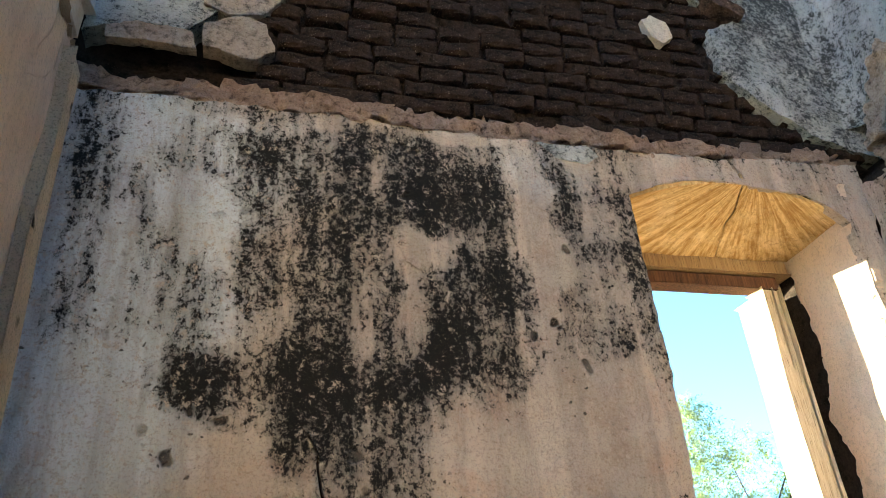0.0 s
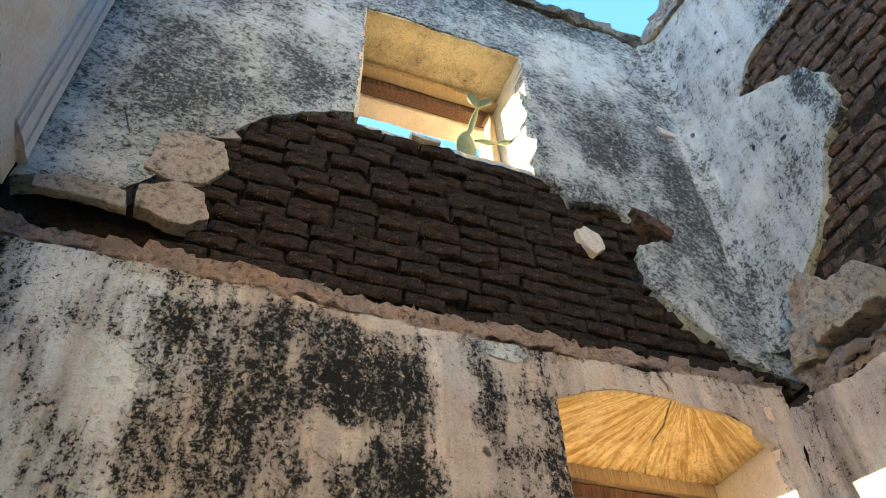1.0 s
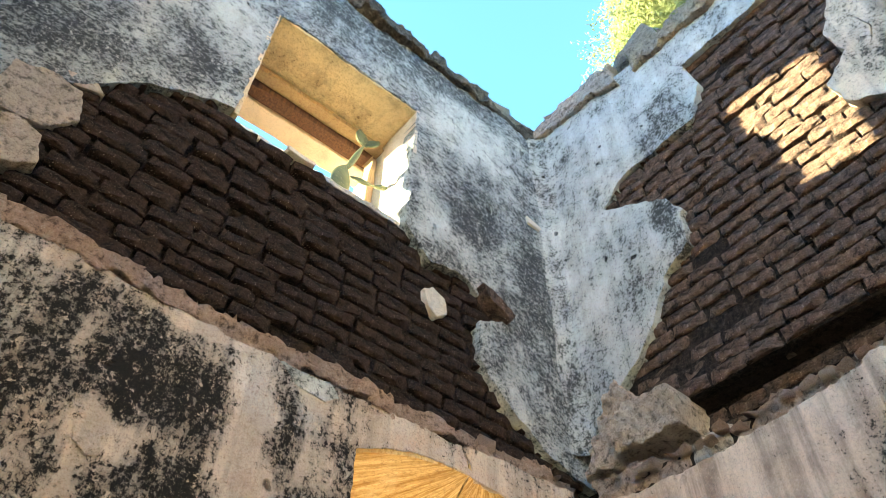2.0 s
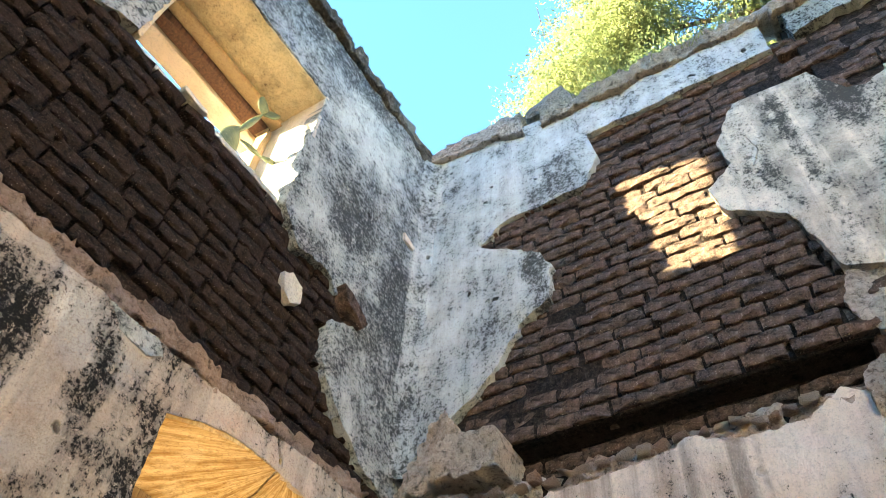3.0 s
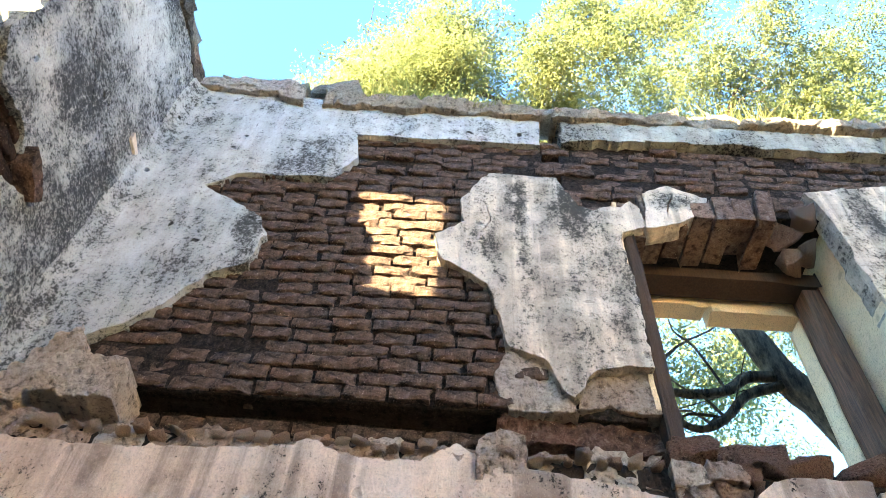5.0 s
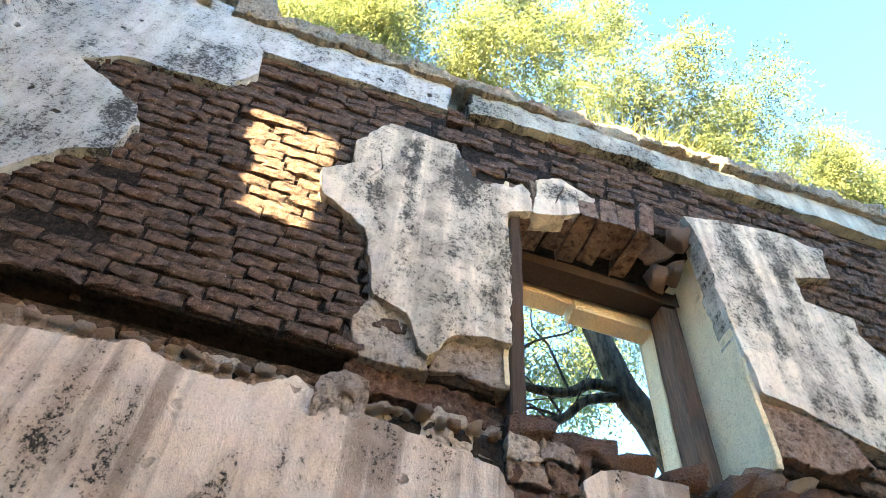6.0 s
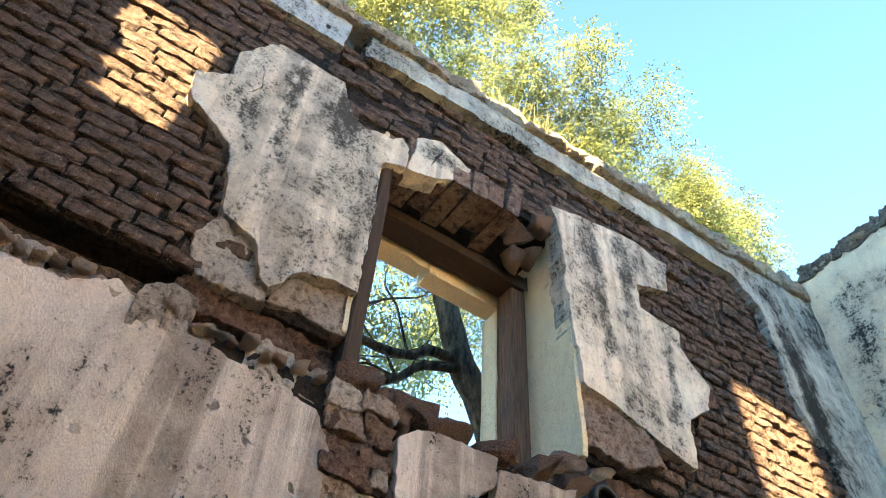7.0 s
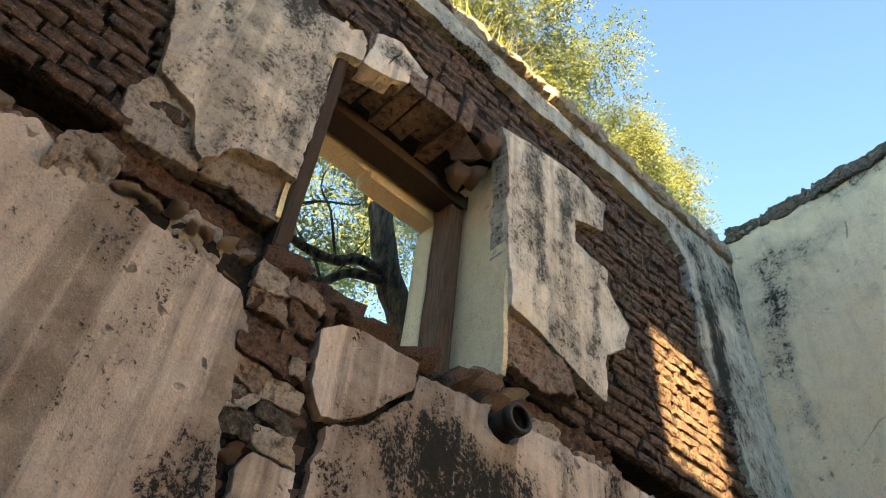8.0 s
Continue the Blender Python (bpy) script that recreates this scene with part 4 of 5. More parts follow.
# ---------- window openings ----------
def jamb(x0):
    return lambda d, o, z: Vector((x0 + o, d, z))


def jamb_y(y0):
    return lambda d, o, z: Vector((d, y0 + o, z))


def reveal(name, to, d0, d1, z0, z1, out, material, parent, label, seed):
    return part(name, sheet(to, ragged([(d0, z0), (d1, z0), (d1, z1), (d0, z1)], 0.04, 0.005, seed), [], 0.0, out, 0.05, 0.004, seed), material, parent, label)


def soffit(name, us, zs, back, d0, d1, material, parent, label, split=(), edge=-1):
    """The underside of an arch: a slab ruled from the curved front edge to the height `back` behind; it may end at a crack."""
    bm = bmesh.new()
    rows = []
    for i, u in enumerate(us):
        cut = split and i == (edge if edge == 0 else len(us) - 1)
        z = 3.034 if cut else zs[i]
        at = [(split[k] if cut else u, d0 + (d1 - d0) * k / 6, z + (back - z) * (k / 6) + 0.005 * noise.noise(Vector((u * 6, k, 0)))) for k in range(7)]
        rows.append([bm.verts.new(p) for p in at] + [bm.verts.new((at[6][0], d1, 3.095)), bm.verts.new((at[0][0], d0, 3.095))])
    n = len(rows[0])
    for a, b in zip(rows, rows[1:]):
        for k in range(n):
            bm.faces.new((a[k], b[k], b[(k + 1) % n], a[(k + 1) % n]))
    if split:
        bm.faces.new(rows[0 if edge == 0 else -1])
    return part(name, bm, material, parent, label)


window_1 = tagged(empty("window_1", (-0.67, 0.3, 0.9)), "arched window opening with ochre soffit and weathered wooden frame", "window", kind="structure")


def under(ob, parent):
    ob.matrix_parent_inverse = parent.matrix_world.inverted()
    return ob


ARCH_U = [-1.15 + 0.95 * k / 14 for k in range(15)]
ARCH_Z = [2.92 + 0.115 * (1 - ((u + 0.66) / 0.48) ** 2) for u in ARCH_U]
CRACK = (-0.638, -0.622, -0.604, -0.61, -0.606, -0.575, -0.56)
under(soffit("soffit", [u for u in ARCH_U if u < -0.66] + [-0.64], ARCH_Z, 2.925, 0.012, 0.36, soffit_ochre, window_1, "ochre soffit with brushed streaks", [u - 0.004 for u in CRACK]), window_1)
under(soffit("soffit", [-0.64] + [u for u in ARCH_U if u > -0.55], [0] + [z for u, z in zip(ARCH_U, ARCH_Z) if u > -0.55], 2.925, 0.012, 0.36, soffit_ochre, window_1, "cracked ochre soffit with brushed streaks", [u + 0.004 for u in CRACK], 0), window_1)
under(soffit("outer_head", ARCH_U, [z - 0.115 for z in ARCH_Z], 2.89, 0.462, 0.575, white_plaster, window_1, "white outer head"), window_1)
under(part("jamb", sheet(jamb(-0.22), ragged([(0.012, 0.9), (0.39, 0.9), (0.385, 1.6), (0.365, 2.0), (0.385, 2.3), (0.35, 2.5), (0.345, 2.65), (0.37, 2.8), (0.375, 3.06), (0.012, 3.06)], 0.03, 0.016, 31), [], 0.0, 0.03, 0.04, 0.005, 31), peach_plaster, window_1, "sunlit peach jamb with a broken edge"), window_1)
under(part("outer_jamb", beam_mesh(to_north, -0.35, -0.20, 0.464, 0.575, 0.9, 2.80, seed=45), white_plaster, window_1, "white outer jamb"), window_1)
under(reveal("jamb", lambda d, o, z: Vector((-1.13 - o, d, z)), 0.012, 0.575, 0.9, 3.06, 0.02, peach_plaster, window_1, "", 32), window_1)
under(part("lintel", beam_mesh(to_north, -1.125, -0.225, 0.362, 0.458, 2.865, 3.09, seed=1), wood_pale, window_1, "weathered wooden lintel"), window_1)
under(part("head_rail", beam_mesh(to_north, -1.125, -0.282, 0.375, 0.45, 2.80, 2.862, seed=2), wood_red, window_1, "reddish wooden rail"), window_1)
under(part("post", beam_mesh(to_north, -0.385, -0.334, 0.365, 0.45, 0.92, 2.798, seed=3), wood_post, window_1, "split pale weathered post"), window_1)
under(part("post", beam_mesh(to_north, -0.328, -0.300, 0.372, 0.45, 0.92, 2.798, 0.006, seed=46), wood_post, window_1, "split pale weathered post"), window_1)
under(part("post", beam_mesh(to_north, -0.297, -0.284, 0.362, 0.44, 0.92, 2.798, seed=47), wood_post, window_1, "split pale weathered post"), window_1)
under(part("post", beam_mesh(to_north, -1.125, -1.06, 0.365, 0.45, 0.92, 2.798, seed=4), wood_pale, window_1), window_1)
under(part("sill", beam_mesh(to_north, -1.13, -0.22, 0.012, 0.575, 0.86, 0.915, seed=5), cream_plaster, window_1), window_1)

window_2 = tagged(empty("window_2", (-1.42, 0.3, 4.2)), "small square window opening with ochre head, broken sill", "window", kind="structure")
under(reveal("jamb", jamb(-0.99), 0.012, 0.575, 4.19, 5.15, 0.02, white_plaster, window_2, "sunlit white jamb", 33), window_2)
under(reveal("jamb", lambda d, o, z: Vector((-1.85 - o, d, z)), 0.012, 0.575, 4.19, 5.15, 0.02, cream_plaster, window_2, "", 34), window_2)
under(part("head", sheet(lambda u, o, d: Vector((u, d, 5.125 + o)), ragged([(-1.85, 0.012), (-0.99, 0.012), (-0.99, 0.40), (-1.85, 0.40)], 0.04, 0.004, 35), [], 0.0, 0.024, 0.05, 0.004, 35), ochre_plaster, window_2, "ochre plastered head"), window_2)
under(part("outer_head", sheet(lambda u, o, d: Vector((u, d, 5.0 + o)), ragged([(-1.85, 0.45), (-0.99, 0.45), (-0.99, 0.575), (-1.85, 0.575)], 0.04, 0.004, 36), [], 0.0, 0.145, 0.05, 0.004, 36), peach_plaster, window_2), window_2)
under(part("lintel", beam_mesh(to_north, -1.845, -0.995, 0.30, 0.37, 5.07, 5.122, seed=6), wood_pale, window_2, "weathered wooden lintel"), window_2)
under(part("lintel", beam_mesh(to_north, -1.845, -0.995, 0.373, 0.448, 5.02, 5.12, seed=61), wood_red, window_2, "weathered wooden lintel"), window_2)
under(part("post", beam_mesh(to_north, -1.845, -1.80, 0.32, 0.44, 4.21, 5.015, seed=62), wood_pale, window_2, "weathered post"), window_2)
under(part("post", beam_mesh(to_north, -1.035, -0.995, 0.34, 0.42, 4.21, 5.015, seed=63), wood_pale, window_2, "weathered post"), window_2)
under(part("sill", sheet(lambda u, o, d: Vector((u, d, 4.20 - o)), ragged([(-1.86, 0.05), (-0.98, 0.05), (-0.98, 0.575), (-1.86, 0.575)], 0.04, 0.006, 37), [], 0.0, 0.03, 0.05, 0.006, 37), white_plaster, window_2, "broken sill"), window_2)

window_3 = tagged(empty("window_3", (0.3, -3.0, 3.2)), "broken window opening with cracked brick lintel and timber frame", "window", kind="structure")
under(reveal("jamb", jamb_y(-3.53), 0.0, 0.575, 3.38, 4.80, -0.025, cream_plaster, window_3, "pale cream jamb", 38), window_3)
under(reveal("jamb", jamb_y(-2.465), 0.02, 0.575, 3.44, 4.80, 0.02, cream_plaster, window_3, "", 39), window_3)
under(part("post", beam_mesh(to_east, -3.515, -3.43, 0.32, 0.43, 3.15, 4.565, seed=7), wood_red, window_3, "split reddish post"), window_3)
under(part("post", beam_mesh(to_east, -2.52, -2.47, 0.02, 0.14, 3.26, 4.56, seed=8), wood_dark, window_3, "dark weathered post"), window_3)
under(part("outer_jamb", beam_mesh(to_east, -3.525, -3.435, 0.45, 0.573, 3.22, 4.495, 0.003, seed=12), cream_plaster, window_3, "pale outer jamb"), window_3)
under(part("head_beam", beam_mesh(to_east, -3.52, -2.47, 0.30, 0.44, 4.57, 4.66, seed=9), wood_dark, window_3, "dark timber head"), window_3)
under(part("outer_head", beam_mesh(to_east, -2.98, -2.47, 0.46, 0.57, 4.54, 4.70, seed=10), cream_plaster, window_3, "loose plastered block"), window_3)
under(part("outer_head", beam_mesh(to_east, -3.52, -3.0, 0.46, 0.57, 4.50, 4.70, seed=11), cream_plaster, window_3, "loose plastered block"), window_3)
# bricks on end over the opening
for k, (u, low, top, front) in enumerate(((-2.49, 4.52, 4.80, 0.03), (-2.60, 4.575, 4.84, 0.0), (-2.72, 4.605, 4.86, 0.012), (-2.83, 4.625, 4.80, -0.02), (-2.935, 4.635, 4.83, -0.03), (-3.03, 4.645, 4.86, -0.012), (-3.125, 4.635, 4.90, -0.035))):
    bm = beam_mesh(to_east, u - 0.084 - 0.012 * (k % 2), u, front, 0.29 - 0.03 * (k % 3), low + 0.02 * (k % 2), top, 0.016, 20 + k)
    for v in bm.verts:      # wedges fan out towards the top, their backs broken
        v.co.y += (v.co.z - 4.6) * 0.12 * (-1 if k > 3 else 1) * abs(k - 3) / 2
        v.co.z += 0.05 * max(0.0, v.co.x - 0.08) * (1 + k % 3)
    under(part("voussoir", bm, voussoir_mat, window_3, "brick set on end"), window_3)
for u, d, z, w in ((-3.32, 0.12, 4.72, 0.16), (-3.42, 0.05, 4.80, 0.14), (-3.36, 0.2, 4.62, 0.12), (-3.44, 0.16, 4.66, 0.12)):
    under(stone("stone", voussoir_mat, to_east(u, d, z), (0.14, w, 0.12), window_3), window_3)

# ---------- broken ledges and tops ----------
rng = random.Random(11)


def rubble_row(name, label, to, u0, u1, z, d, size, material, gap=1.0, deep=(0.10, 0.16), spin=90, lift=0.0):
    top = tagged(empty(name, to((u0 + u1) / 2, d, z)), label, "rubble")
    u = u0
    while u > u1:
        w = rng.uniform(*size)
        h = w * rng.uniform(0.45, 0.75)
        dd = rng.uniform(*deep)
        along = (w, dd, h) if to is to_north or to is to_south else (dd, w, h)
        ob = stone("stone", material, to(u - w / 2, d + dd * 0.25 + rng.uniform(-0.02, 0.02), z + h * 0.3 + rng.uniform(-0.01, 0.02) + lift), along, top)
        under(ob, top)
        u -= w * rng.uniform(0.85, 1.05 + 0.4 * gap)
    return top


ledge = rubble_row("broken_ledge", "crumbling pinkish mortar ledge along the stained wall", to_north, -0.05, -2.92, 3.18, 0.03, (0.03, 0.09), pink_mat, 0.5, (0.05, 0.08))
under(part("mortar_bed", sheet(to_north, ragged([(-2.93, 3.155), (-2.3, 3.15), (-1.6, 3.125), (-1.1, 3.135), (-0.5, 3.16), (-0.08, 3.17), (-0.08, 3.235), (-0.6, 3.215), (-1.2, 3.20), (-1.8, 3.20), (-2.4, 3.22), (-2.93, 3.23)],
                                         0.02, 0.022, 41), [], 0.006, 0.12, 0.02, 0.022, 41), pink_mat, ledge, "pinkish broken mortar bed"), ledge)


def lump_row(label, u0, u1, z, high, seed):
    """Broken masonry lumps left standing along the edge of the lower coat."""
    top = tagged(empty("broken_ledge", to_east((u0 + u1) / 2, -0.05, z)), label, "rubble")
    pick = random.Random(seed)
    u, k = u0, 0
    while u > u1 + 0.08:
        w = min(pick.uniform(0.10, 0.22), u - u1)
        h = min(high, 0.6 * w) * pick.uniform(0.45, 1.0)
        loop = [(u, z - 0.09), (u - w, z - 0.09), (u - w + pick.uniform(0.0, 0.02), z + h * pick.uniform(0.5, 0.9)), (u - w * 0.7, z + h), (u - w * 0.3, z + h * pick.uniform(0.85, 1.05)), (u - pick.uniform(0.0, 0.02), z + h * 0.6)]
        kind = pick.choice((stone_mat, rough_mat, pink_mat, stone_mat))
        under(part("lump", sheet(to_east, ragged(loop, 0.012, 0.011, seed + k), [], -0.085 + pick.uniform(-0.008, 0.02), 0.09, 0.013, 0.024, seed + k), kind, top), top)
        u -= w + pick.choice((0.0, 0.01, 0.04, 0.09))
        k += 1
    return top


lump_row("broken masonry lumps standing along the ledge under the bricks", -0.55, -2.40, 3.085, 0.11, 111)
lump_row("broken masonry lumps standing along the ledge under the bricks", -3.60, -5.88, 3.14, 0.06, 151)
bed = rubble_row("broken_ledge", "crumbling masonry edge over the stained lower plaster", to_east, -0.3, -2.38, 3.09, -0.10, (0.03, 0.075), stone_mat, 0.8, (0.05, 0.09))
under(part("mortar_bed", sheet(to_east, ragged([(-0.08, 3.05), (-0.8, 3.04), (-1.6, 3.05), (-2.38, 3.04), (-2.38, 3.16), (-1.7, 3.12), (-0.9, 3.11), (-0.08, 3.17)], 0.02, 0.022, 48), [], -0.07, 0.12, 0.02, 0.03, 48), pink_mat, bed, "rough pinkish mortar bed"), bed)
rubble_row("sill_rubble", "heap of broken masonry on the window sill", to_east, -2.44, -3.40, 3.14, -0.02, (0.14, 0.22), redstone_mat, 0.0, (0.2, 0.34))
rubble_row("sill_rubble", "heap of broken masonry on the window sill", to_east, -2.46, -3.40, 3.21, 0.14, (0.16, 0.28), redstone_mat, 0.0, (0.18, 0.3))
rubble_row("sill_rubble", "heap of broken masonry on the window sill", to_east, -2.48, -3.40, 3.21, 0.34, (0.16, 0.28), redstone_mat, 0.0, (0.2, 0.34))
rubble_row("sill_rubble", "broken masonry under the window jamb", to_east, -3.42, -3.56, 3.14, 0.02, (0.12, 0.16), redstone_mat, 0.0, (0.2, 0.3), lift=0.05)
rubble_row("sill_rubble", "broken masonry under the window jamb", to_east, -3.42, -3.60, 3.26, 0.06, (0.14, 0.18), stone_mat, 0.0, (0.2, 0.3), lift=0.05)
gash = tagged(empty("masonry_gash", (-0.05, -2.6, 2.8)), "deep crack filled with broken red masonry below the window", "rubble")
for k in range(26):
    z = 2.45 + 0.028 * k
    under(stone("stone", redstone_mat, (-0.055 + rng.uniform(-0.02, 0.0), -2.57 + rng.choice((-0.09, 0.07, 0.1, -0.11)) + rng.uniform(-0.03, 0.03) + 0.16 * max(0, 2.75 - z) * -0.4, z), (0.05, rng.uniform(0.03, 0.07), rng.uniform(0.03, 0.06)), gash), gash)
pipe = tagged(empty("drain_pipe", (-0.1, -3.45, 3.06)), "short black clay drain pipe sticking out of the wall", "pipe")
pipe_bm = bmesh.new()
for r0, r1, x0, x1 in ((0.058, 0.061, -0.18, -0.145), (0.054, 0.057, -0.145, 0.05)):
    outer0 = [pipe_bm.verts.new((x0, -3.45 + r0 * math.cos(a * 0.3927), 3.06 + r0 * math.sin(a * 0.3927))) for a in range(16)]
    outer1 = [pipe_bm.verts.new((x1, -3.45 + r1 * math.cos(a * 0.3927), 3.06 + r1 * math.sin(a * 0.3927))) for a in range(16)]
    inner0 = [pipe_bm.verts.new((x0, -3.45 + (r0 - 0.015) * math.cos(a * 0.3927), 3.06 + (r0 - 0.015) * math.sin(a * 0.3927))) for a in range(16)]
    inner1 = [pipe_bm.verts.new((x1, -3.45 + (r1 - 0.015) * math.cos(a * 0.3927), 3.06 + (r1 - 0.015) * math.sin(a * 0.3927))) for a in range(16)]
    for k in range(16):
        m = (k + 1) % 16
        pipe_bm.faces.new((outer0[k], outer0[m], outer1[m], outer1[k]))
        pipe_bm.faces.new((inner0[k], inner0[m], inner1[m], inner1[k]))
        pipe_bm.faces.new((outer0[k], outer0[m], inner0[m], inner0[k]))
        pipe_bm.faces.new((outer1[k], outer1[m], inner1[m], inner1[k]))
under(part("tube", pipe_bm, pipe_mat, pipe, "", True), pipe)
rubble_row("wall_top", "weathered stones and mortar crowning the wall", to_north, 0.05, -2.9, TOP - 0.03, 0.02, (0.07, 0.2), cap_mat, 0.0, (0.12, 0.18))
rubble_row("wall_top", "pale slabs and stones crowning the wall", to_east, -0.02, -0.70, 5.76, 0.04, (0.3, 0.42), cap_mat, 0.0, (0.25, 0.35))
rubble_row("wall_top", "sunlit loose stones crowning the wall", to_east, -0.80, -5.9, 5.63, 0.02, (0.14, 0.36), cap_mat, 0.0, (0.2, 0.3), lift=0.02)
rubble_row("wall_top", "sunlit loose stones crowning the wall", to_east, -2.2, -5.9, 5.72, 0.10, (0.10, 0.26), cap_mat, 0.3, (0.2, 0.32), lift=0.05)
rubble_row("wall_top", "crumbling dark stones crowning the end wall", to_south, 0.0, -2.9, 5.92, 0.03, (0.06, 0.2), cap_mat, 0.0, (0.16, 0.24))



def crust_row(name, label, at, to, u0, u1, base, tops, front, material, seed):
    """A row of broken lengths of mortar along a wall top."""
    top = tagged(empty(name, at), label, "mortar")
    pick = random.Random(seed)
    u, k = u0, 0
    while u > u1 + 0.1:
        e = max(u1, u - pick.uniform(0.35, 0.8))
        if e - u1 < 0.2:
            e = u1
        high = [tops[0] + (tops[1] - tops[0]) * (u0 - x) / (u0 - u1) + pick.uniform(-0.035, 0.035) for x in (u, (u + e) / 2, e)]
        low = base[0] + (base[1] - base[0]) * (u0 - u) / (u0 - u1)
        loop = [(u, low), (e, low + pick.uniform(-0.02, 0.02)), (e + 0.015, high[2]), ((u + e) / 2, high[1]), (u - 0.02, high[0])]
        under(part("crust", sheet(to, ragged(loop, 0.02, 0.022, seed + k), [], front + pick.uniform(-0.02, 0.015), 0.24, 0.022, 0.026, seed + k), material, top), top)
        u, k = e + 0.01, k + 1
    return top


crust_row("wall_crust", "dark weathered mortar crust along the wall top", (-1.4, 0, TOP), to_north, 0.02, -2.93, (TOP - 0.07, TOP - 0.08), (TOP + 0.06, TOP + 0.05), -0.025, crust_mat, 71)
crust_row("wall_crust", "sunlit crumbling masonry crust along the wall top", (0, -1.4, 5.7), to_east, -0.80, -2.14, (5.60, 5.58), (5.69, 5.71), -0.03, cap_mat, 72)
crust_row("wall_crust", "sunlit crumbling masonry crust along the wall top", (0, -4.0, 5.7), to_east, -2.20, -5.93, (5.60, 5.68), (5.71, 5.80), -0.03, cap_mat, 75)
slab = tagged(empty("wall_slab", (0, -0.35, 5.8)), "pale broken slab on the wall corner", "slab")
under(part("slab", sheet(to_east, ragged([(0.0, 5.765), (-0.5, 5.70), (-0.70, 5.62), (-0.66, 5.80), (-0.52, 5.89), (-0.2, 5.87), (0.0, 5.86)], 0.02, 0.016, 73), [crack([(-0.05, 5.80), (-0.3, 5.79), (-0.5, 5.76), (-0.62, 5.76)], 0.012)], -0.04, 0.3, 0.02, 0.02, 73), rough_mat, slab), slab)
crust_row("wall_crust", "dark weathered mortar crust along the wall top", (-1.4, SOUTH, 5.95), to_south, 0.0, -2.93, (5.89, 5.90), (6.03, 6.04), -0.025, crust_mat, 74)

# mouldings on the west wall corner
pilaster = tagged(empty("corner_moulding", (WEST, -0.1, 3.3)), "narrow plaster moulding running up beside the corner", "moulding", kind="structure")
for a, b, o in ((-0.06, -0.005, 0.03), (-0.13, -0.065, 0.022), (-0.16, -0.135, 0.012)):
    under(part("bead", beam_mesh(to_west, a, b, -o, 0.01, 3.45, 6.05, 0.003, 40), west_plaster, pilaster), pilaster)
under(part("bead", beam_mesh(to_west, -0.11, -0.003, -0.03, 0.01, 0.05, 3.2, 0.014, 44), edge_mat, pilaster, "rough yellowish edge"), pilaster)
rubble_row("broken_ledge", "broken stones along the side wall ledge", to_west, -0.02, -0.6, 3.27, 0.0, (0.04, 0.09), yellow_mat, 0.1, (0.05, 0.09))


# ---------- plants ----------
def tube(bm, pts, radii, sides=8, rough=0.08, seed=0):
    rings = []
    pts = [Vector(p) for p in pts]
    for k, (p, r) in enumerate(zip(pts, radii)):
        way = (pts[min(k + 1, len(pts) - 1)] - pts[max(k - 1, 0)]).normalized()
        side = way.cross(Vector((0.3, 1, 0.2))).normalized()
        other = way.cross(side)
        ring = []
        for s in range(sides):
            a = 2 * math.pi * s / sides
            q = r * (1 + rough * 2 * noise.noise(Vector((seed + k * 0.6, s * 1.3, 0))))
            ring.append(bm.verts.new(p + side * math.cos(a) * q + other * math.sin(a) * q))
        rings.append(ring)
    for a, b in zip(rings, rings[1:]):
        for s in range(sides):
            bm.faces.new((a[s], a[(s + 1) % sides], b[(s + 1) % sides], b[s]))
    bm.faces.new(rings[-1])
    bm.faces.new(rings[0][::-1])


def smooth_path(pts, n=4):
    """A rounder path through the points."""
    pts = [Vector(p) for p in pts]
    out = []
    for k in range(len(pts) - 1):
        p0, p1, p2, p3 = pts[max(k - 1, 0)], pts[k], pts[k + 1], pts[min(k + 2, len(pts) - 1)]
        for s in range(n):
            t = s / n
            out.append(0.5 * (2 * p1 + (p2 - p0) * t + (2 * p0 - 5 * p1 + 4 * p2 - p3) * t * t + (3 * p1 - p0 - 3 * p2 + p3) * t ** 3))
    return out + [pts[-1]]


def limb(bm, pts, r0, r1, sides=8, seed=0):
    path = smooth_path(pts)
    tube(bm, path, [r0 + (r1 - r0) * k / (len(path) - 1) for k in range(len(path))], sides, 0.1, seed)
    return path


